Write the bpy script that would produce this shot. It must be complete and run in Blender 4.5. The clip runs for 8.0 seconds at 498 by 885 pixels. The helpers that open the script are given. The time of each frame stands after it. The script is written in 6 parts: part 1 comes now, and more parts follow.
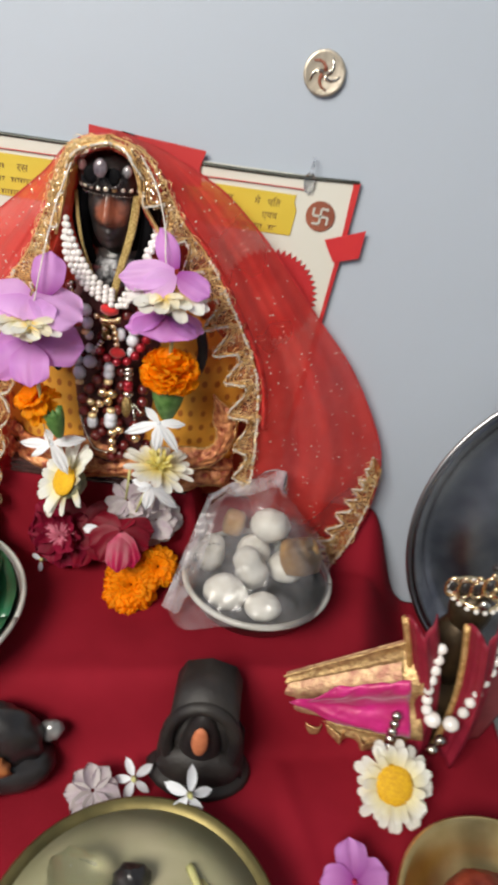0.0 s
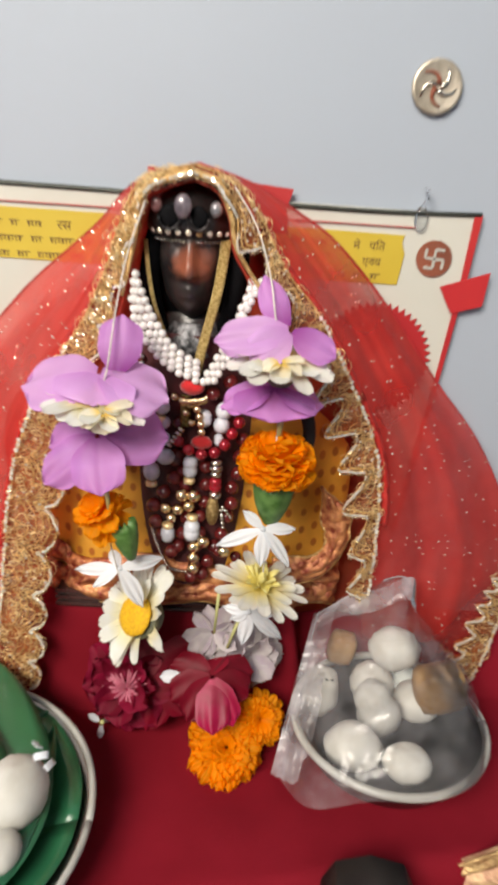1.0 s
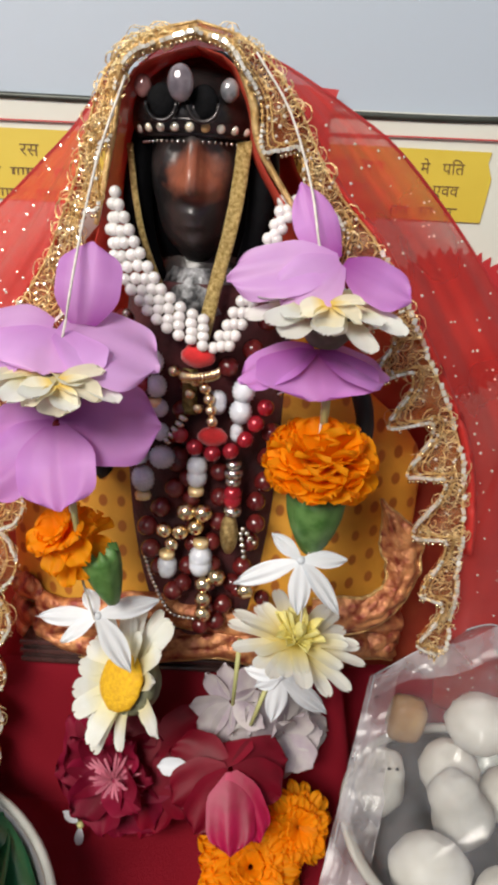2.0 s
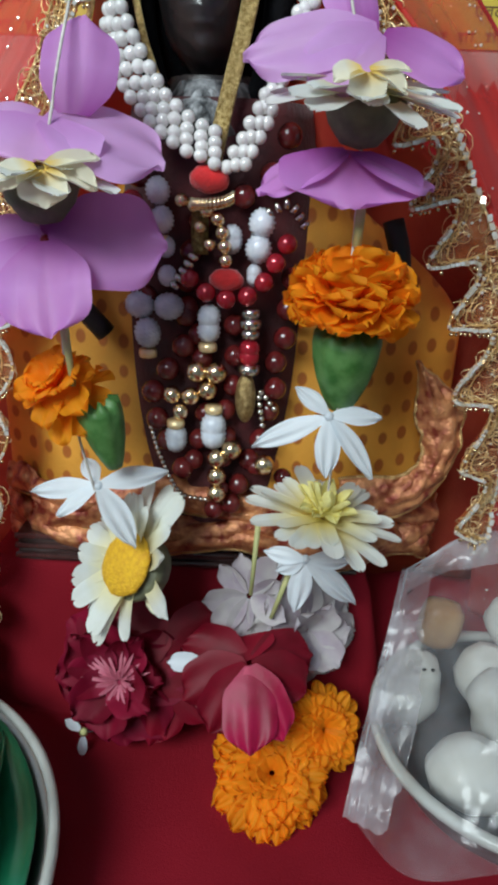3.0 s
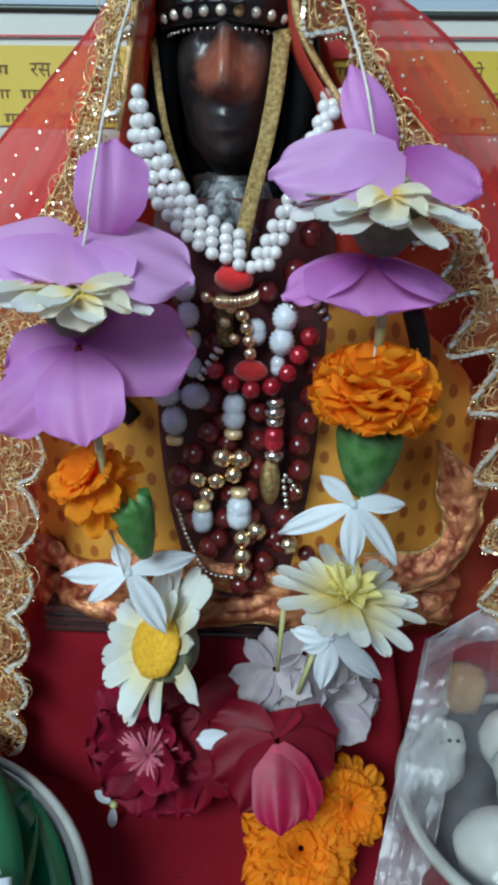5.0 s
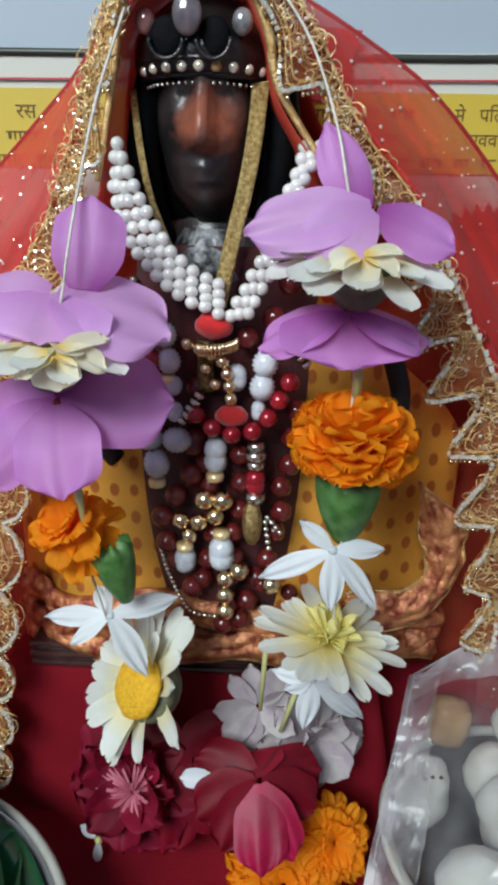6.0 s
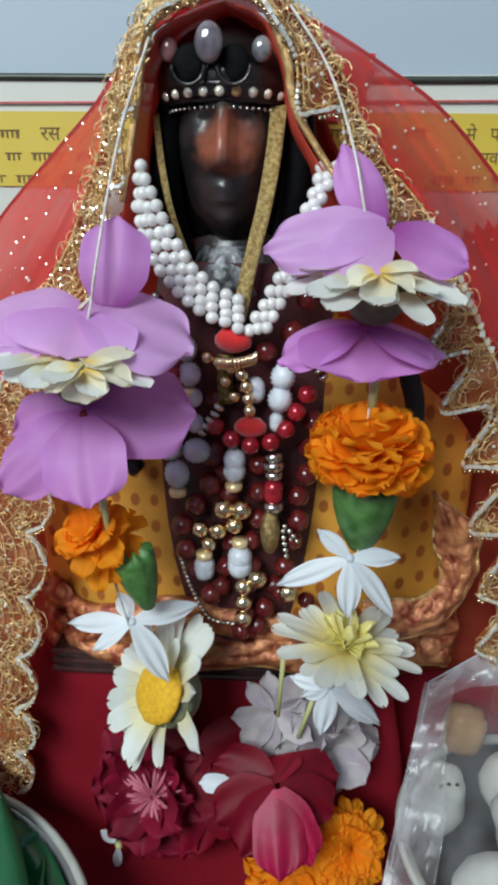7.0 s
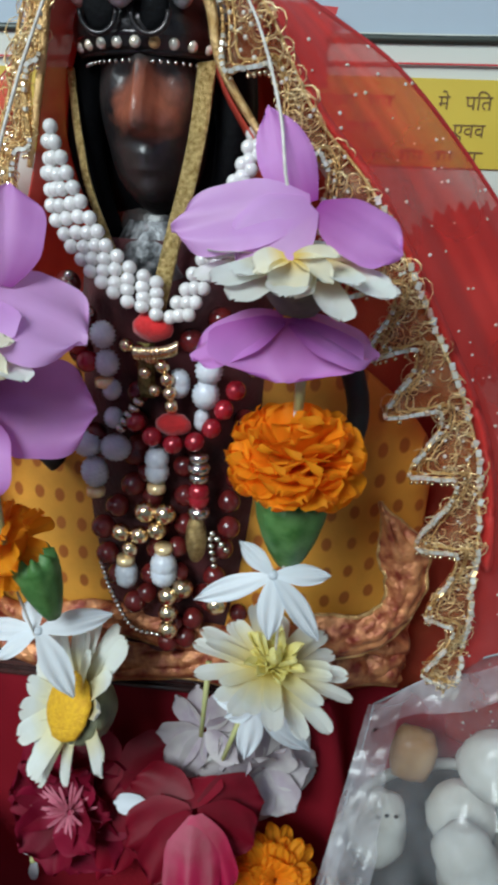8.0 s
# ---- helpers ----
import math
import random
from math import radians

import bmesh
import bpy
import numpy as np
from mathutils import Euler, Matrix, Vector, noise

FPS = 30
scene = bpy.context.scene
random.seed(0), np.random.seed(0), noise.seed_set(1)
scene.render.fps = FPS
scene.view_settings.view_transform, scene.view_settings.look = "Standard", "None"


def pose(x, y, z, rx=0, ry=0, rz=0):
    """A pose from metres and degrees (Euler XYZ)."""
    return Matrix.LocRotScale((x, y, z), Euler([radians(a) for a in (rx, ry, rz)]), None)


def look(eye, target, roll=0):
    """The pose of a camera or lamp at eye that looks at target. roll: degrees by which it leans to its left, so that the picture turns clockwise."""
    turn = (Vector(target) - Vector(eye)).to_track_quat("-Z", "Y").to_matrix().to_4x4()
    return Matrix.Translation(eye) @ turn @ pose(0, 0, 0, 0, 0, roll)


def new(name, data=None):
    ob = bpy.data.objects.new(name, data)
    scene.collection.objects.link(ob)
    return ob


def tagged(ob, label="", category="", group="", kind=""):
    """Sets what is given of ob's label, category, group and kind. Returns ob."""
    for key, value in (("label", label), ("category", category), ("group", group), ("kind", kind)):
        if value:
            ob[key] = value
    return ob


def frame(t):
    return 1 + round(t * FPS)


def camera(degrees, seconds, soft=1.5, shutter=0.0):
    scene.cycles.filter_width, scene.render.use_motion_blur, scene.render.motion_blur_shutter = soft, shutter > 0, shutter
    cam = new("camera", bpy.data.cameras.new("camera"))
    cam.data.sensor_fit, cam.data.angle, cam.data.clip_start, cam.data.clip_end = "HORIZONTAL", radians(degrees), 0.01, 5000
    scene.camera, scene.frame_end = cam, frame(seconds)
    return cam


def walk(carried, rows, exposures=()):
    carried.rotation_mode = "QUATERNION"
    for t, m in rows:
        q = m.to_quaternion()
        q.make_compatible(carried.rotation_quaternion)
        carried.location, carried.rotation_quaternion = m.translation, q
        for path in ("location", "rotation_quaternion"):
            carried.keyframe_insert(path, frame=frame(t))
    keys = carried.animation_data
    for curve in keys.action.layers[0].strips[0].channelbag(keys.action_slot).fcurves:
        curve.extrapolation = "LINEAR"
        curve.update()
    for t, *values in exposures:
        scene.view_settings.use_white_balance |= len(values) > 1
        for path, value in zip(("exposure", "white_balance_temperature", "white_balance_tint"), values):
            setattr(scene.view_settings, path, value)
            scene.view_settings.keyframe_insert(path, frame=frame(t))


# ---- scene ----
cam = camera(40.3, 8.0, soft=3.8, shutter=0.4)
PATH = [
    (0, (0.073, 0.048, 0.427), (0.07, 1.794, -0.547), 7.8),
    (0.5, (0.052, 0.096, 0.39), (-0.027, 1.865, -0.54), 2.8),
    (1, (-0.02, 0.158, 0.368), (0.022, 2.019, -0.363), 3.9),
    (1.2, (-0.019, 0.206, 0.338), (0.002, 2.052, -0.432), 3.1),
    (2.3, (-0.018, 0.269, 0.298), (-0.085, 2.16, -0.35), 2.8),
    (2.5, (-0.021, 0.271, 0.279), (-0.101, 2.144, -0.419), 2.7),
    (3, (-0.021, 0.283, 0.251), (-0.082, 2.147, -0.473), 2.0),
    (3.5, (-0.03, 0.283, 0.267), (-0.125, 2.147, -0.45), 0.8),
    (4, (-0.029, 0.286, 0.261), (-0.119, 2.151, -0.455), 1.2),
    (4.5, (-0.031, 0.285, 0.269), (-0.118, 2.161, -0.42), 0.9),
    (6, (-0.02, 0.291, 0.296), (-0.119, 2.168, -0.388), 0.8),
    (6.5, (-0.022, 0.288, 0.301), (-0.133, 2.173, -0.357), 0.3),
    (7, (-0.023, 0.284, 0.298), (-0.152, 2.17, -0.354), 0.4),
    (7.5, (-0.011, 0.309, 0.294), (-0.158, 2.169, -0.426), 0.3),
    (8, (0.01, 0.315, 0.298), (-0.174, 2.173, -0.419), 2.1),
]
walk(cam, [(t, look(eye, target, roll)) for t, eye, target, roll in PATH],
     [(0.0, 0.08, 7700, 12), (0.5, 0.1, 7900, 13), (1.2, 0.06, 8000, 13), (2.3, -0.08, 7200, 11), (3.0, -0.34, 6200, 0), (4.7, -0.34, 5500, -7), (6.0, -0.28, 6300, 2), (8.0, -0.3, 6100, -1)])

# ---- world and light ----
world = bpy.data.worlds.new("world")
scene.world = world
world.use_nodes = True
_sky = world.node_tree.nodes.new("ShaderNodeTexSky")
_sky.sky_type, _sky.sun_disc = "NISHITA", False
_sky.sun_elevation, _sky.sun_rotation = radians(40), radians(150)
_bg = world.node_tree.nodes["Background"]
world.node_tree.links.new(_sky.outputs[0], _bg.inputs[0])
_bg.inputs[1].default_value = 0.1
# added area lamp at upper left front; its real source is unseen
_la = bpy.data.lights.new("added_light", "AREA")
_la.shape, _la.size, _la.size_y, _la.energy, _la.color = "RECTANGLE", 1.0, 0.75, 61.0, (0.93, 0.97, 1.0)
_lo = new("added_light", _la)
_lo.matrix_world = look((-0.75, -0.99, 1.42), (0.0, 0.6, 0.15))


# ---- materials ----
def mat(name, col, rough=0.6, metal=0.0, col2=None, scale=60.0, bump=0.0, bscale=300.0, transl=0.0, clear=0.0, spec=0.5, sheen=0.0, grad=None):
    """A surface with two scales of colour change and fine relief; grad: (length, base colour) along the local x axis."""
    m = bpy.data.materials.new(name)
    m.use_nodes = True
    nt = m.node_tree
    N, K = nt.nodes, nt.links
    b = N["Principled BSDF"]
    b.inputs["Roughness"].default_value = rough
    b.inputs["Metallic"].default_value = metal
    b.inputs["Specular IOR Level"].default_value = spec
    b.inputs["Coat Weight"].default_value = clear
    b.inputs["Sheen Weight"].default_value = sheen
    tc = N.new("ShaderNodeTexCoord")
    c2 = col2 or tuple(c * 0.72 for c in col)
    n1 = N.new("ShaderNodeTexNoise")
    n1.inputs["Scale"].default_value, n1.inputs["Detail"].default_value = scale, 6
    K.new(tc.outputs["Object"], n1.inputs["Vector"])
    r = N.new("ShaderNodeValToRGB")
    r.color_ramp.elements[0].position, r.color_ramp.elements[1].position = 0.35, 0.65
    r.color_ramp.elements[0].color, r.color_ramp.elements[1].color = (*c2, 1), (*col, 1)
    K.new(n1.outputs["Fac"], r.inputs[0])
    out = r.outputs[0]
    if grad:
        sx = N.new("ShaderNodeSeparateXYZ")
        K.new(tc.outputs["Object"], sx.inputs[0])
        mr = N.new("ShaderNodeMapRange")
        mr.inputs["From Max"].default_value = grad[0]
        K.new(sx.outputs[0], mr.inputs["Value"])
        mx = N.new("ShaderNodeMixRGB")
        mx.inputs[1].default_value = (*grad[1], 1)
        K.new(mr.outputs[0], mx.inputs[0])
        K.new(out, mx.inputs[2])
        out = mx.outputs[0]
    oi = N.new("ShaderNodeObjectInfo")
    hv = N.new("ShaderNodeHueSaturation")
    vr = N.new("ShaderNodeMapRange")
    vr.inputs["To Min"].default_value, vr.inputs["To Max"].default_value = 0.88, 1.1
    K.new(oi.outputs["Random"], vr.inputs["Value"])
    K.new(vr.outputs[0], hv.inputs["Value"])
    K.new(out, hv.inputs["Color"])
    K.new(hv.outputs[0], b.inputs["Base Color"])
    if bump:
        n2 = N.new("ShaderNodeTexNoise")
        n2.inputs["Scale"].default_value, n2.inputs["Detail"].default_value = bscale, 4
        K.new(tc.outputs["Object"], n2.inputs["Vector"])
        bp = N.new("ShaderNodeBump")
        bp.inputs["Strength"].default_value, bp.inputs["Distance"].default_value = bump, 0.001
        K.new(n2.outputs["Fac"], bp.inputs["Height"])
        K.new(bp.outputs[0], b.inputs["Normal"])
    if transl:
        tr = N.new("ShaderNodeBsdfTranslucent")
        K.new(hv.outputs[0], tr.inputs[0])
        ms = N.new("ShaderNodeMixShader")
        ms.inputs[0].default_value = transl
        K.new(b.outputs[0], ms.inputs[1])
        K.new(tr.outputs[0], ms.inputs[2])
        K.new(ms.outputs[0], N["Material Output"].inputs[0])
    return m


def sheer(m, cover, scale=0.0, low=0.0, high=0.0):
    """Turns a surface into open net or film: cover is how much of it is thread; with a scale, the cover varies in folds."""
    nt = m.node_tree
    N, K = nt.nodes, nt.links
    o = N["Material Output"]
    src = o.inputs[0].links[0].from_socket
    t = N.new("ShaderNodeBsdfTransparent")
    ms = N.new("ShaderNodeMixShader")
    ms.inputs[0].default_value = cover
    if scale:
        tc = N.new("ShaderNodeTexCoord")
        n = N.new("ShaderNodeTexNoise")
        n.inputs["Scale"].default_value, n.inputs["Detail"].default_value = scale, 3
        K.new(tc.outputs["Object"], n.inputs["Vector"])
        mr = N.new("ShaderNodeMapRange")
        mr.inputs["From Min"].default_value, mr.inputs["From Max"].default_value = 0.35, 0.65
        mr.inputs["To Min"].default_value, mr.inputs["To Max"].default_value = low, high
        K.new(n.outputs["Fac"], mr.inputs["Value"])
        K.new(mr.outputs[0], ms.inputs[0])
    K.new(t.outputs[0], ms.inputs[1])
    K.new(src, ms.inputs[2])
    K.new(ms.outputs[0], o.inputs[0])
    return m


def glassy(name, col=(1, 1, 1), rough=0.02, ior=1.45):
    m = bpy.data.materials.new(name)
    m.use_nodes = True
    b = m.node_tree.nodes["Principled BSDF"]
    b.inputs["Base Color"].default_value = (*col, 1)
    b.inputs["Roughness"].default_value, b.inputs["IOR"].default_value = rough, ior
    b.inputs["Transmission Weight"].default_value = 1.0
    return m


def film(name, col, cover, rough):
    """Thin crumpled clear plastic: a faint milky veil, seen through, with sharp gloss on its creases."""
    m = sheer(mat(name, col, 0.4, 0, col2=col, scale=20, bump=0.4, bscale=90, transl=0.4), cover, 45.0, cover * 0.45, cover * 1.7)
    nt = m.node_tree
    N, K = nt.nodes, nt.links
    o = N["Material Output"]
    src = o.inputs[0].links[0].from_socket
    tc = N.new("ShaderNodeTexCoord")
    n = N.new("ShaderNodeTexNoise")
    n.inputs["Scale"].default_value, n.inputs["Detail"].default_value, n.inputs["Distortion"].default_value = 45.0, 2, 0.8
    K.new(tc.outputs["Object"], n.inputs["Vector"])
    bp = N.new("ShaderNodeBump")
    bp.inputs["Strength"].default_value, bp.inputs["Distance"].default_value = 0.5, 0.003
    K.new(n.outputs["Fac"], bp.inputs["Height"])
    g = N.new("ShaderNodeBsdfGlossy")
    g.inputs["Roughness"].default_value = rough
    K.new(bp.outputs[0], g.inputs["Normal"])
    fr = N.new("ShaderNodeFresnel")
    fr.inputs["IOR"].default_value = 1.33
    K.new(bp.outputs[0], fr.inputs["Normal"])
    ms = N.new("ShaderNodeMixShader")
    K.new(fr.outputs[0], ms.inputs[0])
    K.new(src, ms.inputs[1])
    K.new(g.outputs[0], ms.inputs[2])
    K.new(ms.outputs[0], o.inputs[0])
    return m


WALL = mat("painted_wall", (0.385, 0.435, 0.50), 0.6, 0, (0.365, 0.415, 0.48), 3, 0.06, 120)
STONE_SHELF = mat("grey_shelf_stone", (0.22, 0.24, 0.235), 0.35, 0, (0.12, 0.14, 0.14), 25, 0.05, 200)
FLOOR = mat("floor_stone", (0.4, 0.38, 0.35), 0.5, 0, (0.3, 0.28, 0.26), 8, 0.05, 100)
RED_CLOTH = mat("red_cloth", (0.24, 0.010, 0.021), 0.8, 0, (0.17, 0.006, 0.013), 9, 0.4, 1400, spec=0.08)
VEIL = sheer(mat("red_net", (0.90, 0.10, 0.085), 0.5, 0, (0.84, 0.07, 0.06), 40, 0.3, 900, transl=0.5, spec=0.4, sheen=0.1), 0.56, 14, 0.44, 0.68)
VEIL_DENSE = mat("red_net_fold", (0.62, 0.04, 0.045), 0.55, 0, None, 60, 0.4, 900, transl=0.35)
LINING = sheer(mat("orange_net", (0.72, 0.12, 0.06), 0.6, 0, (0.55, 0.05, 0.04), 30, 0.3, 700, transl=0.4), 0.8)
BACK_NET = mat("doubled_net", (0.50, 0.085, 0.035), 0.6, 0, (0.34, 0.03, 0.02), 26, 0.4, 800, transl=0.3)
LACE_BACK = sheer(mat("amber_net", (0.60, 0.16, 0.035), 0.5, 0, (0.40, 0.06, 0.02), 60, 0.4, 900, transl=0.4), 0.6, 40, 0.45, 0.78)
GOLD = mat("gold_thread", (1.0, 0.80, 0.46), 0.3, 0.5, (0.95, 0.64, 0.28), 200)
GOLD_NET = sheer(mat("gold_net", (0.88, 0.60, 0.34), 0.4, 0.3, (0.78, 0.42, 0.18), 120, 0.6, 900, transl=0.4), 0.14, 150, 0.03, 0.28)
TAN_LACE = mat("tan_gold_ribbon", (0.82, 0.55, 0.25), 0.36, 0.6, (0.55, 0.32, 0.11), 260, 0.8, 1300)
CRYSTAL = mat("crystal_facets", (0.97, 0.94, 0.88), 0.12, 0.45, (0.8, 0.68, 0.5), 400, clear=0.6)
SILVER = mat("silver", (0.78, 0.74, 0.68), 0.22, 1.0, (0.5, 0.46, 0.4), 150)
STEEL = mat("steel", (0.36, 0.35, 0.35), 0.3, 1.0, (0.28, 0.27, 0.28), 12, 0.03, 60)
# the two tones paint mottled room reflections into the plate's colour
PLATE_STEEL = mat("reflection_mottled_steel", (0.58, 0.56, 0.58), 0.24, 1.0, (0.15, 0.15, 0.18), 13, 0.08, 30)
BRASS = mat("old_brass", (0.26, 0.21, 0.09), 0.5, 1.0, (0.13, 0.11, 0.05), 30, 0.1, 150)
BRIGHT_BRASS = mat("bright_brass", (0.78, 0.56, 0.26), 0.28, 1.0, (0.6, 0.4, 0.16), 30, 0.1, 150)
ENAMEL = mat("white_enamel", (0.46, 0.46, 0.43), 0.3, 0, (0.36, 0.36, 0.33), 40)
PEARL = mat("pearl", (0.72, 0.70, 0.68), 0.14, 0, (0.70, 0.67, 0.64), 60, clear=1.0)
WHITE_BEAD = mat("white_bead", (0.90, 0.92, 0.96), 0.2, 0, (0.72, 0.75, 0.82), 300, 0.3, 700, transl=0.2, clear=0.6)
RED_BEAD = mat("red_pearl_bead", (0.42, 0.015, 0.03), 0.2, 0.35, None, 100, clear=0.6)
GOLD_BEAD = mat("gold_bead", (0.93, 0.76, 0.50), 0.2, 1.0, (0.8, 0.6, 0.34), 100)
GARNET = mat("garnet_bead", (0.19, 0.022, 0.020), 0.16, 0, (0.09, 0.008, 0.010), 160, 0.3, 300, transl=0.2, clear=0.6)
RED_FELT = mat("red_felt", (0.6, 0.01, 0.012), 0.85, 0, None, 200, 0.5, 900, sheen=0.4)
BLACK_STONE = mat("black_stone", (0.028, 0.024, 0.024), 0.32, 0, (0.012, 0.011, 0.012), 60, 0.3, 250, clear=0.15)
HAIR_AND_SHADE = mat("black_hair_and_shade", (0.004, 0.004, 0.005), 0.7, 0, None, 200, 0.4, 500, spec=0.08)
FLORET = mat("yellow_floret", (0.88, 0.83, 0.42), 0.6, 0, (0.84, 0.74, 0.22), 80, 0.1, 300, transl=0.35, spec=0.2)
DARK_METAL = mat("dark_metal", (0.07, 0.06, 0.06), 0.28, 0.8, (0.025, 0.025, 0.027), 90, 0.5, 260)
MAROON = mat("maroon_cloth", (0.09, 0.008, 0.010), 0.7, 0, (0.03, 0.004, 0.006), 60, 0.5, 500, sheen=0.2)
BROCADE = mat("copper_brocade", (0.62, 0.27, 0.11), 0.4, 0.35, (0.20, 0.025, 0.015), 170, 1.0, 420)
LACQUER = mat("dark_lacquer", (0.025, 0.012, 0.012), 0.25, 0, (0.06, 0.03, 0.028), 50, 0.2, 120, clear=0.4)
ORCHID = mat("orchid_petal", (0.70, 0.31, 0.74), 0.5, 0, (0.63, 0.25, 0.68), 40, 0.15, 180, transl=0.45, grad=(0.015, (0.38, 0.06, 0.36)))
PALE_ORCHID = mat("pale_orchid_petal", (0.76, 0.44, 0.80), 0.5, 0, (0.7, 0.37, 0.74), 40, 0.15, 180, transl=0.45, grad=(0.012, (0.6, 0.27, 0.62)))
WHITE_PETAL = mat("white_petal", (0.80, 0.81, 0.76), 0.6, 0, (0.74, 0.73, 0.62), 60, 0.15, 300, transl=0.35, grad=(0.021, (0.86, 0.68, 0.10)), spec=0.2)
CREAM_PETAL = mat("cream_petal", (0.82, 0.79, 0.66), 0.55, 0, (0.78, 0.70, 0.50), 80, 0.15, 300, transl=0.35, grad=(0.0045, (0.76, 0.52, 0.10)), spec=0.2)
JASMINE = mat("jasmine_petal", (0.80, 0.84, 0.88), 0.5, 0, (0.74, 0.78, 0.83), 60, 0.1, 300, transl=0.3)
LILAC = mat("faded_petal", (0.56, 0.52, 0.50), 0.6, 0, (0.40, 0.32, 0.38), 60, 0.2, 300, transl=0.25)
MARIGOLD = mat("marigold_petal", (0.97, 0.40, 0.018), 0.6, 0, (0.93, 0.33, 0.010), 90, 0.2, 400, transl=0.55, grad=(0.003, (0.9, 0.28, 0.006)), spec=0.2)
ROSE = mat("rose_petal", (0.22, 0.003, 0.018), 0.5, 0, (0.12, 0.002, 0.009), 40, 0.15, 200, transl=0.2, spec=0.25)
CRIMSON = mat("crimson_petal", (0.26, 0.006, 0.035), 0.6, 0, (0.15, 0.003, 0.015), 40, 0.15, 200, transl=0.3, grad=(0.012, (0.5, 0.06, 0.13)), spec=0.2)
PINK = mat("pink_petal", (0.50, 0.010, 0.085), 0.42, 0, (0.26, 0.004, 0.03), 40, 0.15, 200, transl=0.25, spec=0.3)
YELLOW = mat("yellow_disc", (0.74, 0.42, 0.012), 0.7, 0, (0.6, 0.3, 0.01), 500, 1.0, 900)
GREEN = mat("green_calyx", (0.045, 0.15, 0.025), 0.5, 0, (0.13, 0.28, 0.08), 140, 0.3, 300, transl=0.15)
PALE_GREEN = mat("pale_stem", (0.42, 0.44, 0.18), 0.6, 0, (0.5, 0.46, 0.2), 100)
LEAF = mat("dark_leaf", (0.010, 0.105, 0.048), 0.3, 0, (0.018, 0.14, 0.06), 12, 0.3, 90, clear=0.2)
STRING = mat("cotton_string", (0.7, 0.64, 0.58), 0.8, 0, None, 300, 0.4, 1200)
SWEET = mat("white_sweet", (0.62, 0.61, 0.57), 0.6, 0, (0.5, 0.48, 0.43), 50, 0.25, 160)
AMBER = mat("brown_sugar", (0.56, 0.34, 0.15), 0.45, 0, (0.40, 0.20, 0.07), 70, 0.5, 160, transl=0.15)
BAG = film("clear_bag", (0.76, 0.74, 0.78), 0.13, 0.12)
BAG_FOLD = film("doubled_bag", (0.74, 0.71, 0.76), 0.36, 0.14)
# steel with the bowl's shade and dark reflections put into its colour
SHADED_STEEL = mat("shaded_steel", (0.09, 0.095, 0.09), 0.3, 0.9, (0.04, 0.045, 0.04), 20, 0.05, 80)
CREAM = mat("cream_liquid", (0.33, 0.30, 0.20), 0.4, 0, (0.27, 0.26, 0.16), 30, spec=0.2)
PAPER = mat("cream_paper", (0.58, 0.58, 0.52), 0.55, 0, (0.54, 0.53, 0.47), 8, 0.03, 100)
YELLOW_PAPER = mat("yellow_print", (0.60, 0.44, 0.05), 0.55, 0, (0.55, 0.39, 0.04), 20)
RED_PAPER = mat("red_print", (0.55, 0.03, 0.03), 0.5, 0, (0.48, 0.02, 0.025), 20)
DARK_EDGE = mat("dark_strip", (0.05, 0.055, 0.045), 0.4, 0.3, None, 40)
INK = mat("print_ink", (0.20, 0.11, 0.03), 0.7, 0, None, 200)
MAROON_PRINT = mat("maroon_print", (0.27, 0.075, 0.04), 0.55, 0, None, 60)
CLEAR = glassy("clear_plastic", (0.95, 0.97, 1.0), 0.1)
BLACK = mat("black_cord", (0.012, 0.008, 0.008), 0.6, 0, None, 80)
ASH = mat("grey_stone", (0.022, 0.018, 0.016), 0.6, 0, (0.008, 0.005, 0.006), 50, 0.6, 200)
MAGENTA = mat("magenta_silk", (0.5, 0.012, 0.17), 0.4, 0.1, (0.36, 0.008, 0.09), 60, 0.5, 260, sheen=0.3)
PAINT_WOOD = mat("table_wood", (0.2, 0.11, 0.06), 0.5, 0, (0.13, 0.07, 0.035), 15, 0.2, 90)


def dotted(name, base, dot, pitch, r):
    """Orange cloth with rows of brown dots."""
    m = mat(name, base, 0.6, 0, tuple(c * 0.8 for c in base), 40, 0.3, 700, transl=0.2)
    nt = m.node_tree
    N, K = nt.nodes, nt.links
    tc = N.new("ShaderNodeTexCoord")
    mp = N.new("ShaderNodeMapping")
    mp.inputs["Scale"].default_value = (1 / pitch, 0.0, 0.72 / pitch)
    K.new(tc.outputs["Object"], mp.inputs[0])
    v = N.new("ShaderNodeTexVoronoi")
    v.inputs["Scale"].default_value, v.inputs["Randomness"].default_value = 1.0, 0.12
    K.new(mp.outputs[0], v.inputs["Vector"])
    mr = N.new("ShaderNodeMapRange")
    mr.inputs["From Min"].default_value, mr.inputs["From Max"].default_value = r, r * 0.75
    K.new(v.outputs["Distance"], mr.inputs["Value"])
    mx = N.new("ShaderNodeMixRGB")
    b = N["Principled BSDF"]
    src = b.inputs["Base Color"].links[0].from_socket
    mx.inputs[2].default_value = (*dot, 1)
    K.new(mr.outputs[0], mx.inputs[0])
    K.new(src, mx.inputs[1])
    K.new(mx.outputs[0], b.inputs["Base Color"])
    return m


DOT_CLOTH = dotted("dotted_orange_net", (0.86, 0.40, 0.05), (0.45, 0.13, 0.02), 0.0095, 0.27)


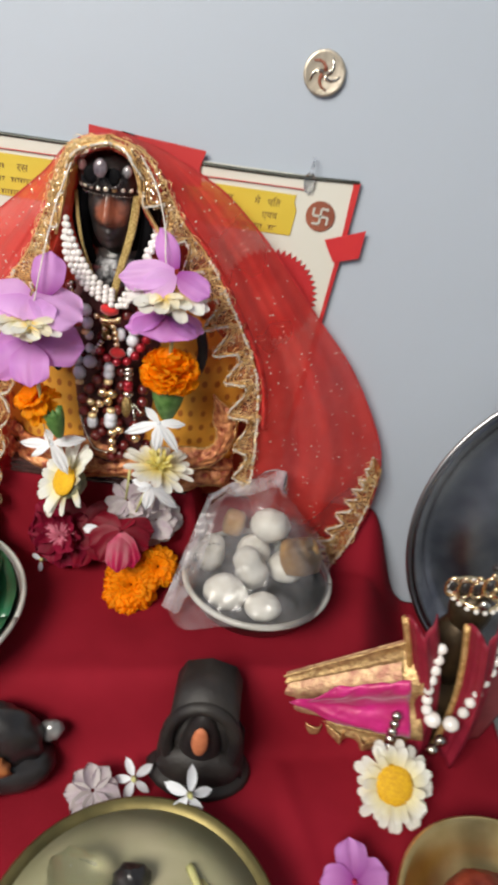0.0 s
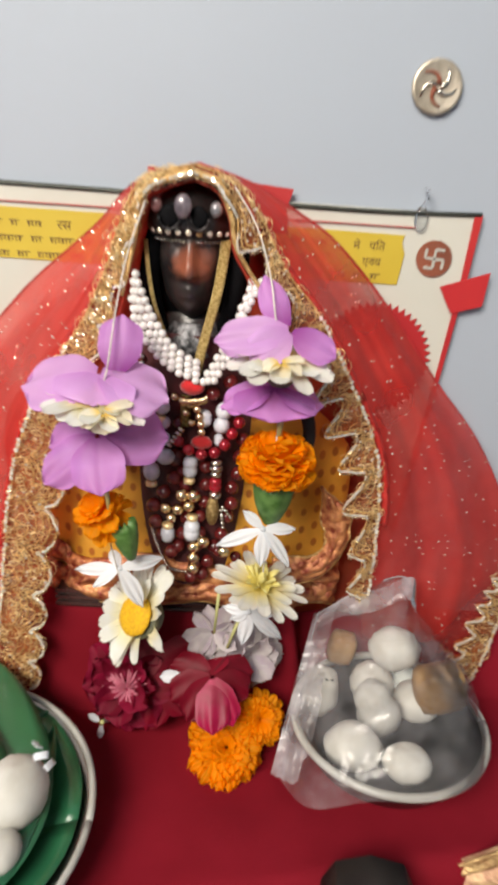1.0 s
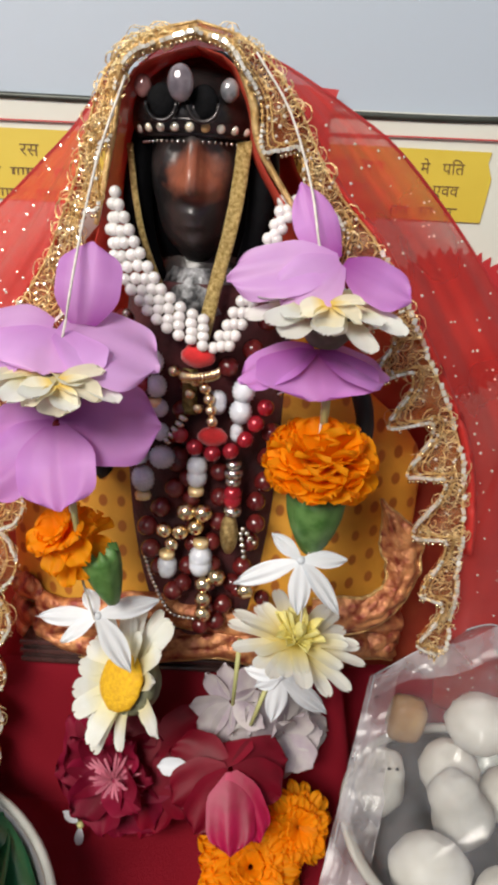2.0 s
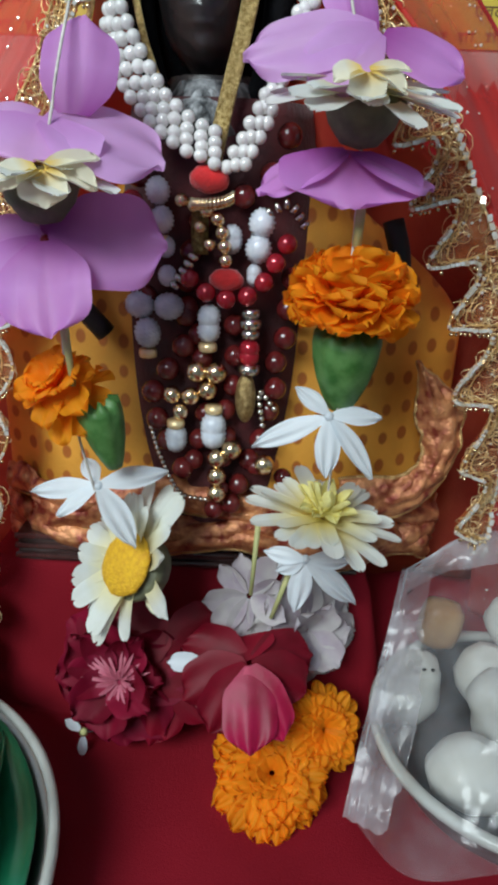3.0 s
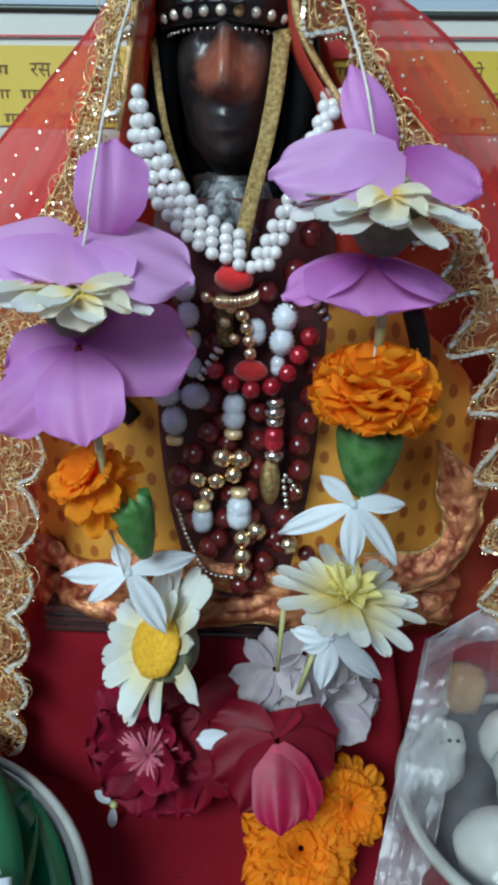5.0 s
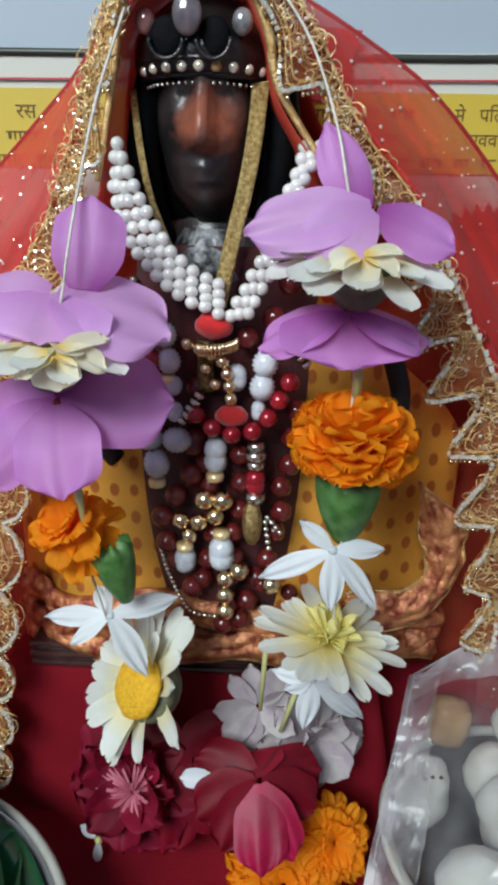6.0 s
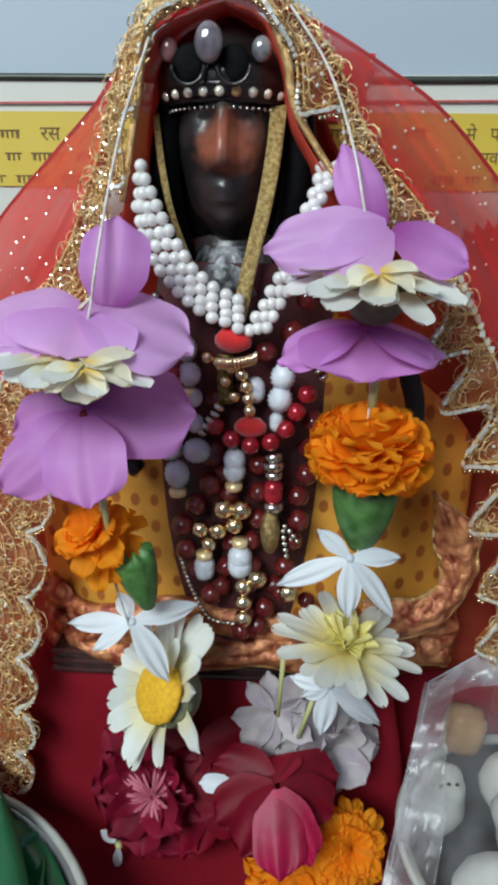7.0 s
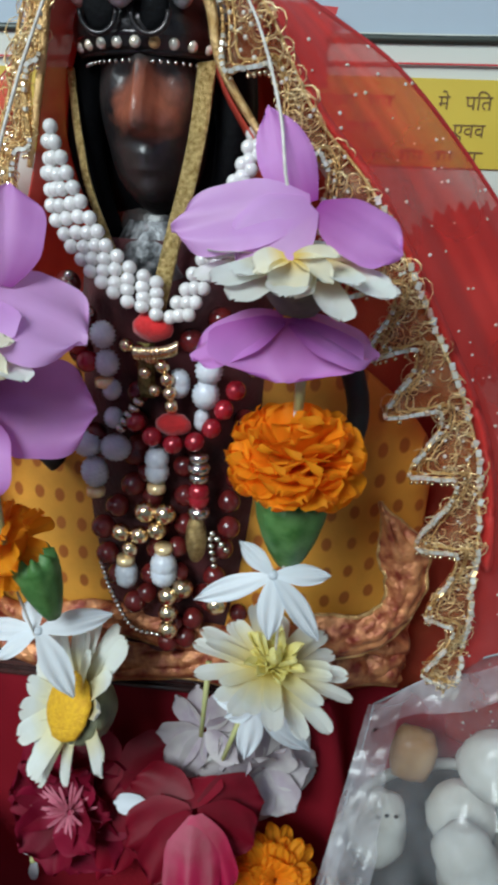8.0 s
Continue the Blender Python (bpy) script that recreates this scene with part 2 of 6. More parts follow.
def pasted(name, centre, size, paste):
    """Dark stone with a rubbed patch of paste round a point."""
    m = mat(name, (0.048, 0.036, 0.034), 0.34, 0, (0.013, 0.012, 0.013), 70, 0.5, 250, clear=0.15)
    nt = m.node_tree
    N, K = nt.nodes, nt.links
    tc = N.new("ShaderNodeTexCoord")
    n = N.new("ShaderNodeTexNoise")
    n.inputs["Scale"].default_value, n.inputs["Detail"].default_value = 130.0, 4
    K.new(tc.outputs["Object"], n.inputs["Vector"])
    mp = N.new("ShaderNodeMapping")
    mp.vector_type = "TEXTURE"
    mp.inputs["Location"].default_value, mp.inputs["Scale"].default_value = centre, size
    K.new(tc.outputs["Object"], mp.inputs[0])
    ln = N.new("ShaderNodeVectorMath")
    ln.operation = "LENGTH"
    K.new(mp.outputs[0], ln.inputs[0])
    ad = N.new("ShaderNodeMath")
    K.new(ln.outputs["Value"], ad.inputs[0])
    K.new(n.outputs["Fac"], ad.inputs[1])
    mr = N.new("ShaderNodeMapRange")
    mr.inputs["From Min"].default_value, mr.inputs["From Max"].default_value = 1.45, 0.9
    mr.inputs["To Max"].default_value = 0.85
    K.new(ad.outputs[0], mr.inputs["Value"])
    mx = N.new("ShaderNodeMixRGB")
    b = N["Principled BSDF"]
    mx.inputs[2].default_value = (*paste, 1)
    K.new(mr.outputs[0], mx.inputs[0])
    K.new(b.inputs["Base Color"].links[0].from_socket, mx.inputs[1])
    K.new(mx.outputs[0], b.inputs["Base Color"])
    return m


FACE = pasted("pasted_stone", (-0.0490, 0.548, 0.3195), (0.0150, 0.02, 0.0135), (0.34, 0.10, 0.055))


# ---- mesh tools ----
class Mesh:
    """Gathers vertices and faces."""

    def __init__(self):
        self.v, self.f, self.k = [], [], []
        self.slot = 0

    def add(self, vs, fs):
        n = len(self.v)
        self.v += [tuple(p) for p in vs]
        self.f += [tuple(i + n for i in q) for q in fs]
        self.k += [self.slot] * len(fs)
        return self

    def grid(self, fn, nu, nv, closed=False):
        vs = [fn(i / nu, j / nv) for i in range(nu + 1) for j in range(nv + 1)]
        w = nv + 1
        return self.add(vs, [(i * w + j, (i + 1) * w + j, (i + 1) * w + j + 1, i * w + j + 1) for i in range(nu) for j in range(nv)])

    def shell(self, fn, nu, nv, thick):
        """A sheet with thickness: fn(u, v) gives a point."""
        w = nv + 1
        P = np.array([[fn(i / nu, j / nv) for j in range(w)] for i in range(nu + 1)], dtype=float)
        a, b = np.gradient(P, axis=0), np.gradient(P, axis=1)
        n = np.cross(a, b)
        n /= np.maximum(np.linalg.norm(n, axis=2, keepdims=True), 1e-12)
        top, low = (P + n * thick / 2).reshape(-1, 3), (P - n * thick / 2).reshape(-1, 3)
        m = len(top)
        fs = []
        for i in range(nu):
            for j in range(nv):
                q = (i * w + j, (i + 1) * w + j, (i + 1) * w + j + 1, i * w + j + 1)
                fs += [q, tuple(x + m for x in reversed(q))]
        rim = [j for j in range(nv)] + [i * w + nv for i in range(nu)] + [nu * w + j for j in range(nv, 0, -1)] + [i * w for i in range(nu, 0, -1)]
        for x, y in zip(rim, rim[1:] + rim[:1]):
            fs.append((x, y, y + m, x + m))
        return self.add(list(top) + list(low), fs)

    def tube(self, pts, r, sides=6, taper=None):
        P = [Vector(p) for p in pts]
        vs, fs = [], []
        up = Vector((0.31, 0.22, 0.92))
        for i, p in enumerate(P):
            d = (P[min(i + 1, len(P) - 1)] - P[max(i - 1, 0)]).normalized()
            a = d.cross(up)
            if a.length < 1e-4:
                a = d.cross(Vector((1, 0, 0)))
            a.normalize()
            b = d.cross(a)
            rr = r if taper is None else r + (taper - r) * i / (len(P) - 1)
            vs += [p + (a * math.cos(math.tau * s / sides) + b * math.sin(math.tau * s / sides)) * rr for s in range(sides)]
        for i in range(len(P) - 1):
            fs += [(i * sides + s, i * sides + (s + 1) % sides, (i + 1) * sides + (s + 1) % sides, (i + 1) * sides + s) for s in range(sides)]
        fs += [tuple(range(sides - 1, -1, -1)), tuple((len(P) - 1) * sides + s for s in range(sides))]
        return self.add(vs, fs)

    def box(self, c, size, m=None):
        q = m or Matrix.Identity(3)
        vs = [Vector(c) + q @ Vector((x * size[0] / 2, y * size[1] / 2, z * size[2] / 2)) for x in (-1, 1) for y in (-1, 1) for z in (-1, 1)]
        return self.add(vs, [(0, 1, 3, 2), (4, 6, 7, 5), (0, 4, 5, 1), (2, 3, 7, 6), (0, 2, 6, 4), (1, 5, 7, 3)])

    def ball(self, c, r, n=10, m=7, fn=None):
        """A ball or egg; r may be three radii; fn(p) may reshape its unit points."""
        r = (r, r, r) if isinstance(r, (int, float)) else r
        vs = []
        for j in range(m + 1):
            th = math.pi * j / m
            for i in range(n):
                a = math.tau * i / n
                p = Vector((math.sin(th) * math.cos(a), math.sin(th) * math.sin(a), math.cos(th)))
                if fn:
                    p = fn(p)
                vs.append((c[0] + p[0] * r[0], c[1] + p[1] * r[1], c[2] + p[2] * r[2]))
        return self.add(vs, [(j * n + i, (j + 1) * n + i, (j + 1) * n + (i + 1) % n, j * n + (i + 1) % n) for j in range(m) for i in range(n)])

    def lathe(self, prof, c=(0, 0, 0), n=48, wob=0.0):
        vs = []
        for r, z in prof:
            for i in range(n):
                a = math.tau * i / n
                k = 1 + wob * math.sin(3 * a + 1)
                vs.append((c[0] + r * k * math.cos(a), c[1] + r * k * math.sin(a), c[2] + z))
        return self.add(vs, [(j * n + i, j * n + (i + 1) % n, (j + 1) * n + (i + 1) % n, (j + 1) * n + i) for j in range(len(prof) - 1) for i in range(n)])

    def prism(self, outline, y0, y1):
        """An outline in x, z made solid between two depths."""
        n = len(outline)
        vs = [(x, y0, z) for x, z in outline] + [(x, y1, z) for x, z in outline]
        return self.add(vs, [tuple(range(n - 1, -1, -1)), tuple(range(n, 2 * n))] + [(i, (i + 1) % n, (i + 1) % n + n, i + n) for i in range(n)])

    def data(self, name, mats, smooth=True):
        me = bpy.data.meshes.new(name)
        me.from_pydata(self.v, [], self.f)
        for x in (mats if isinstance(mats, (list, tuple)) else [mats]):
            me.materials.append(x)
        me.polygons.foreach_set("use_smooth", [smooth] * len(me.polygons))
        if max(self.k, default=0):
            me.polygons.foreach_set("material_index", self.k)
        bm = bmesh.new()
        bm.from_mesh(me)
        bmesh.ops.recalc_face_normals(bm, faces=bm.faces)
        bm.to_mesh(me)
        bm.free()
        me.update()
        return me


def part(name, mesh, material, parent=None, label="", m=None, smooth=True):
    """Links a mesh as one object under a thing or a part."""
    ob = new(name, mesh.data(name, material, smooth) if isinstance(mesh, Mesh) else mesh)
    if parent is not None:
        ob.parent = parent
    if m is not None:
        ob.matrix_basis = m
    if label:
        ob["label"] = label
    return ob


def thing(name, label, category, at=None, group="", kind=""):
    ob = new(name)
    ob.empty_display_size = 0.02
    if at is not None:
        ob.matrix_basis = at if isinstance(at, Matrix) else Matrix.Translation(at)
    return tagged(ob, label, category, group, kind)


def solo(name, mesh, material, label, category, at=None, group="", kind="", smooth=True):
    return tagged(part(name, mesh, material, None, "", at if isinstance(at, Matrix) or at is None else Matrix.Translation(at), smooth), label, category, group, kind)


def smoothstep(a, b, x):
    t = min(1.0, max(0.0, (x - a) / (b - a)))
    return t * t * (3 - 2 * t)


def spline(pts, n):
    """n + 1 even points on a smooth line through the given ones."""
    P = [Vector(p) for p in pts]
    P = [P[0] * 2 - P[1]] + P + [P[-1] * 2 - P[-2]]
    out = []
    for i in range(1, len(P) - 2):
        for k in range(16):
            t = k / 16
            a, b, c, d = P[i - 1], P[i], P[i + 1], P[i + 2]
            out.append(0.5 * (2 * b + (c - a) * t + (2 * a - 5 * b + 4 * c - d) * t * t + (3 * b - a - 3 * c + d) * t ** 3))
    out.append(P[-2])
    L = [0.0]
    for a, b in zip(out, out[1:]):
        L.append(L[-1] + (b - a).length)
    res, j = [], 0
    for k in range(n + 1):
        s = L[-1] * k / n
        while j < len(L) - 2 and L[j + 1] < s:
            j += 1
        f = (s - L[j]) / max(L[j + 1] - L[j], 1e-9)
        res.append(out[j].lerp(out[j + 1], f))
    return res


def length(pts):
    return sum((b - a).length for a, b in zip(pts, pts[1:]))


def facing(at, axis, spin=0.0):
    """A pose whose local z points along axis."""
    return Matrix.Translation(at) @ Vector(axis).to_track_quat("Z", "Y").to_matrix().to_4x4() @ Matrix.Rotation(radians(spin), 4, "Z")


# ---- the room ----
X0, X1, Y0, Y1, Z0, Z1 = -1.6, 1.5, -1.05, 0.626, -0.8, 2.2


def slab(name, lo, hi, material, label, category):
    b = Mesh().box([(a + c) / 2 for a, c in zip(lo, hi)], [c - a for a, c in zip(lo, hi)])
    return solo(name, b, material, label, category, kind="structure", smooth=False)


slab("wall_north", (X0, Y1, Z0), (X1, Y1 + 0.12, Z1), WALL, "plain pale blue-white painted wall behind the shrine", "wall")
# unseen side walls and ceiling, added so that pale surfaces bounce fill light
slab("wall_west", (X0 - 0.12, Y0, Z0), (X0, Y1 + 0.12, Z1), WALL, "plain pale side wall, unseen, added to close the room", "wall")
slab("wall_east", (X1, Y0, Z0), (X1 + 0.12, Y1 + 0.12, Z1), WALL, "plain pale side wall, unseen, added to close the room", "wall")
# unseen wall; its opening is made up to let the added lamp through
_w = Mesh()
for lo, hi in (((X0, Z0), (-1.3, Z1)), ((-0.2, Z0), (X1, Z1)), ((-1.3, Z0), (-0.2, 1.0)), ((-1.3, 1.84), (-0.2, Z1))):
    _w.box(((lo[0] + hi[0]) / 2, Y0 - 0.06, (lo[1] + hi[1]) / 2), (hi[0] - lo[0], 0.12, hi[1] - lo[1]))
solo("wall_south", _w, WALL, "plain pale wall, unseen, with an opening added for the lamp", "wall", kind="structure", smooth=False)
slab("floor", (X0, Y0, Z0 - 0.1), (X1, Y1, Z0), FLOOR, "plain stone floor of the room", "floor")
slab("ceiling", (X0, Y0, Z1), (X1, Y1, Z1 + 0.1), WALL, "plain pale ceiling, unseen, added to close the room", "ceiling")

# the stone shelf that carries the shrine
_t = thing("shelf_table", "grey stone table under the red cloth", "table")
part("tabletop", Mesh().box((-0.07, 0.255, -0.087), (0.86, 0.55, 0.04)), STONE_SHELF, _t, smooth=False)
for _x in (-0.42, 0.22):
    for _y in (0.03, 0.48):
        part("leg", Mesh().box((_x, _y, -0.4535), (0.06, 0.06, 0.693)), PAINT_WOOD, _t, smooth=False)


slab("side_shelf", (0.30, -0.1, -0.14), (1.0, Y1, -0.1015), STONE_SHELF, "lower grey stone shelf beside the shrine", "shelf")


solo("platform", Mesh().add([(x, y, z) for z in (-0.0665, -0.002) for x, y in ((-0.42, 0.338), (0.180, 0.461), (0.195, 0.6), (-0.42, 0.6))], [(3, 2, 1, 0), (4, 5, 6, 7), (0, 1, 5, 4), (1, 2, 6, 5), (2, 3, 7, 6), (3, 0, 4, 7)]), PAINT_WOOD, "low wooden platform under the red cloth", "platform", smooth=False)


def cloth_z(x, y):
    """Height of the red cloth: flat, stepped up over the idol's seat and pulled up a little at the wall."""
    seat = 0.078 * smoothstep(0.546, 0.564, y + 0.002 * math.sin(40 * x)) * smoothstep(-0.175, -0.15, x) * smoothstep(0.045, 0.025, x)
    back = 0.05 * smoothstep(0.575, 0.617, y) * smoothstep(0.25, 0.2, x)
    n = noise.noise(Vector((x * 9, y * 9, 0.3))) * 0.0022 + noise.noise(Vector((x * 26, y * 20, 2.1))) * 0.0008
    fold = 0.0022 * math.exp(-((y - 0.42 - 0.12 * x) / 0.012) ** 2) * smoothstep(0.3, 0.0, abs(x - 0.05)) + 0.003 * math.exp(-((x - 0.165 + 0.35 * (y - 0.3)) / 0.01) ** 2) * smoothstep(0.47, 0.36, y)
    ye = 0.411 + 0.205 * x
    edge = -0.064 * max(smoothstep(ye + 0.006, ye - 0.030, y), smoothstep(0.200, 0.262, x + 0.1 * (0.6 - y)))
    return max(seat, back) + n * (1 if y < 0.6 else 0.3) + fold + edge


_ys = list(np.linspace(0.01, 0.54, 90)) + list(np.linspace(0.543, 0.57, 28)) + list(np.linspace(0.574, 0.62, 14))
_xs = np.linspace(-0.42, 0.325, 190)
_c = Mesh()
_c.shell(lambda u, v: (_xs[round(u * 189)], _ys[round(v * 131)], 0.0012 + cloth_z(_xs[round(u * 189)], _ys[round(v * 131)])), 189, 131, 0.0014)
solo("altar_cloth", _c, RED_CLOTH, "deep red cotton cloth spread over the shrine shelf", "cloth")
solo("seat_block", Mesh().box((-0.06, 0.592, 0.0302), (0.17, 0.05, 0.084)), PAINT_WOOD, "wooden block under the red cloth carrying the idol", "block", smooth=False)

# ---- wall: calendar, paper flags, medal, clip ----
WY = Y1
_cal = thing("wall_calendar", "cream printed wall calendar with yellow text panel and dark top strip", "calendar")
part("sheet", Mesh().prism([(-0.45, 0.355), (0.1305, 0.3535), (0.127, 0.31), (0.1185, 0.2345), (0.104, 0.12), (-0.45, 0.12)], WY - 0.0042, WY - 0.0022), PAPER, _cal, smooth=False)
part("top_strip", Mesh().tube(spline([(-0.45, WY - 0.0045, 0.3565), (-0.12, WY - 0.0045, 0.3535), (0.05, WY - 0.0045, 0.3515), (0.131, WY - 0.0045, 0.3535)], 30), 0.0016, 6), DARK_EDGE, _cal, "dark metal hanging strip")
part("text_panel", Mesh().prism([(-0.45, 0.341), (-0.02, 0.339), (0.083, 0.338), (0.082, 0.333), (0.0845, 0.326), (0.082, 0.306), (-0.45, 0.309)], WY - 0.0052, WY - 0.0043), YELLOW_PAPER, _cal, "yellow panel with dark lines of text", smooth=False)
part("rule", Mesh().box((-0.18, WY - 0.0055, 0.3432), (0.54, 0.001, 0.0006)), RED_PAPER, _cal, "thin red printed line", smooth=False)
part("side_ribbon", Mesh().prism([(0.1265, 0.3535), (0.1318, 0.3535), (0.1285, 0.31), (0.1205, 0.2345), (0.106, 0.12), (0.1035, 0.12), (0.1175, 0.2345), (0.1245, 0.31)], WY - 0.0056, WY - 0.0045), RED_PAPER, _cal, "red printed ribbon along the edge", smooth=False)
part("pennant", Mesh().prism([(0.111, 0.3067), (0.143, 0.3179), (0.1414, 0.2955), (0.1212, 0.2894), (0.117, 0.296)], WY - 0.0068, WY - 0.0057), RED_PAPER, _cal, "small red pennant", smooth=False)
part("banner", Mesh().prism([(-0.085, 0.3695), (0.0082, 0.3616), (0.004, 0.349), (0.0055, 0.335), (-0.085, 0.335)], WY - 0.0068, WY - 0.0057), RED_PAPER, _cal, "red paper banner above the top strip", smooth=False)
_o = [(0.072 + (0.041 if k % 2 else 0.0365) * math.cos(math.tau * k / 96), 0.2535 + (0.041 if k % 2 else 0.0365) * math.sin(math.tau * k / 96)) for k in range(96)]
part("sunburst", Mesh().prism(_o, WY - 0.0056, WY - 0.0045), RED_PAPER, _cal, "red serrated round print", smooth=False)
_em = part("emblem", Mesh().prism([(0.1043 + 0.0118 * math.cos(math.tau * k / 40), 0.3244 + 0.0118 * math.sin(math.tau * k / 40)) for k in range(40)], WY - 0.0056, WY - 0.0045), MAROON_PRINT, _cal, "round maroon printed emblem with a cream hooked cross sign", smooth=False)
_e = Mesh()
for k in range(4):
    q = Matrix.Rotation(math.pi / 2 * k + 0.08, 3, "Y")
    for cx, cz, sx, sz in ((0.003, 0, 0.006, 0.0017), (0.00615, -0.0029, 0.0017, 0.0058)):
        p = q @ Vector((cx, 0, cz))
        _e.box((0.1043 + p.x, WY - 0.006, 0.3244 + p.z), (sx, 0.0006, sz), q)
part("sign", _e, PAPER, _em, "cream printed sign", smooth=False)

_md = thing("wall_medal", "round brass and silver medal with swirl relief on the wall", "medal", (0.0903, WY - 0.002, 0.4254))
_q = Matrix.Rotation(radians(90), 4, "X")
part("disc", Mesh().lathe([(0.0, 0.0), (0.0153, 0.0), (0.0157, 0.0012), (0.015, 0.0026), (0.0135, 0.0022), (0.0, 0.0024)], n=40), mat("worn_medal", (0.60, 0.53, 0.43), 0.4, 0.7, (0.42, 0.36, 0.28), 120, 0.3, 300), _md, m=_q)
for k in range(5):
    a = math.tau * k / 5
    pts = [(0.0015 * math.cos(a) + t * 0.011 * math.cos(a + 1.3 * t), 0.0015 * math.sin(a) + t * 0.011 * math.sin(a + 1.3 * t), 0.0026) for t in (0, 0.25, 0.5, 0.75, 1.0)]
    part("swirl", Mesh().tube(pts, 0.0018, 6, 0.0007), (MAROON_PRINT if k % 2 else SILVER), _md, m=_q)
_cl = thing("wall_hook", "small clear plastic stick-on hook on the wall", "hook", (0.0915, WY - 0.0072, 0.352))
part("plate", Mesh().ball((0, 0, -0.003), (0.0045, 0.002, 0.008)), CLEAR, _cl)
part("hook", Mesh().tube(spline([(0, -0.001, 0.004), (0.001, -0.005, 0.010), (0.0015, -0.003, 0.014), (0.001, 0.003, 0.015)], 10), 0.0011, 6), CLEAR, _cl)


def word(txt, x, z, size):
    """A printed word with the built-in font."""
    c = bpy.data.curves.new("printed_word", "FONT")
    c.body, c.size, c.extrude = txt, size, 0.00015
    c.materials.append(INK)
    ob = new("printed_word", c)
    ob.parent = _cal
    ob.matrix_basis = Matrix.Translation((x, WY - 0.0054, z)) @ Matrix.Rotation(radians(90), 4, "X")
    return ob


word("\u0930\u0938", -0.1440, 0.3275, 0.0085)
word("\u092e\u0947", 0.0500, 0.3275, 0.0075)
word("\u092a\u093f\u0924", 0.0605, 0.3275, 0.0075)
word("\u090f\u0935\u0935", 0.0570, 0.3175, 0.0075)
_rng = random.Random(8)
for row in range(3):
    z = 0.3302 - 0.0098 * row
    ln = Mesh()
    x = -0.44
    while x < 0.074:
        w = _rng.uniform(0.006, 0.02)
        skip = (-0.147 < x + w and x < -0.128 and row < 1) or (0.043 < x + w and x < 0.078 and row < 2)
        if not skip and x + w < 0.078:
            ln.box((x + w / 2, WY - 0.0054, z + 0.0014), (w, 0.0003, 0.0006))
            for k in range(int(w / 0.0024)):
                ln.box((x + 0.0016 + 0.0024 * k, WY - 0.0054, z - 0.0002 - 0.0003 * (k % 2)), (0.0007 + 0.0006 * (k % 3 == 0), 0.0003, 0.0028))
        x += w + 0.0045
    tagged(part("text_line", ln, INK, _cal, "line of dark printed marks", smooth=False), kind="stuff")

# ---- the idol ----
AX = -0.050


def head_shape(p):
    """A long plain face: squared brow, sunken sides, straight nose, small lips and chin as worn relief."""
    x, y, z = p
    k = (1.0 - 0.36 * max(0.0, -z) ** 1.6) * (1.0 + 0.22 * smoothstep(0.3, 0.8, abs(z)))
    if y < 0:
        f = smoothstep(0.0, -0.5, y)
        nose = 0.40 * math.exp(-(x / (0.12 + 0.10 * smoothstep(0.2, -0.2, z))) ** 2) * smoothstep(0.42, 0.2, z) * smoothstep(-0.34, -0.24, z) * (0.55 + 0.45 * smoothstep(0.35, -0.2, z))
        brow = 0.10 * math.exp(-((z - 0.33 + 0.5 * x * x) / 0.07) ** 2) * math.exp(-((abs(x) - 0.34) / 0.26) ** 2)
        lid = 0.07 * math.exp(-((z - 0.12) / 0.055) ** 2 - ((abs(x) - 0.36) / 0.15) ** 2)
        sock = -0.17 * math.exp(-((abs(x) - 0.33) / 0.2) ** 2 - ((z - 0.15) / 0.15) ** 2)
        lip = 0.11 * math.exp(-(x / 0.2) ** 2) * (math.exp(-((z + 0.46) / 0.04) ** 2) + math.exp(-((z + 0.57) / 0.045) ** 2))
        chin = 0.12 * math.exp(-(x / 0.26) ** 2 - ((z + 0.78) / 0.11) ** 2)
        cheek = 0.07 * math.exp(-((abs(x) - 0.42) / 0.16) ** 2 - ((z + 0.16) / 0.16) ** 2)
        y = y * (1 - 0.12 * smoothstep(0.2, 0.9, z)) - f * (nose + brow + lid + sock + lip + chin + cheek)
    return Vector((x * k, y, z))


_id = Mesh()
_id.ball((AX - 0.001, 0.575, 0.322), (0.0205, 0.027, 0.037), 56, 64, head_shape)
_id.ball((AX, 0.588, 0.20), (0.036, 0.028, 0.105), 24, 16)
_id.lathe([(0.012, 0), (0.0135, 0.01), (0.018, 0.026), (0.016, 0.03)], (AX, 0.578, 0.256), 20)
_id.slot = 1
_id.ball((AX - 0.001, 0.589, 0.323), (0.033, 0.024, 0.048), 20, 14)
for _s in (-1, 1):
    _id.tube(spline([(AX + _s * 0.021, 0.572, 0.345), (AX + _s * 0.026, 0.567, 0.32), (AX + _s * 0.024, 0.566, 0.298), (AX + _s * 0.017, 0.568, 0.276)], 12), 0.0085, 8, 0.004)
solo("deity_statue", _id, [FACE, HAIR_AND_SHADE], "small dark stone deity statue with orange paste on its face", "statue")

_st = thing("pedestal", "dark lacquered low base with ridged edge under the idol", "base", (-0.058, 0.588, 0.0795))
part("plinth", Mesh().box((0, 0, 0.007), (0.158, 0.058, 0.014)), LACQUER, _st, smooth=False)
for k in range(3):
    part("moulding", Mesh().tube([(-0.08, -0.0295, 0.0025 + 0.005 * k), (0.08, -0.0295, 0.0025 + 0.005 * k)], 0.0016, 8), LACQUER, _st)

# crown
_cr = thing("crown", "dark metal crown with clear stones on the statue's head", "crown", (AX - 0.002, 0.575, 0.334))
_b = Mesh()


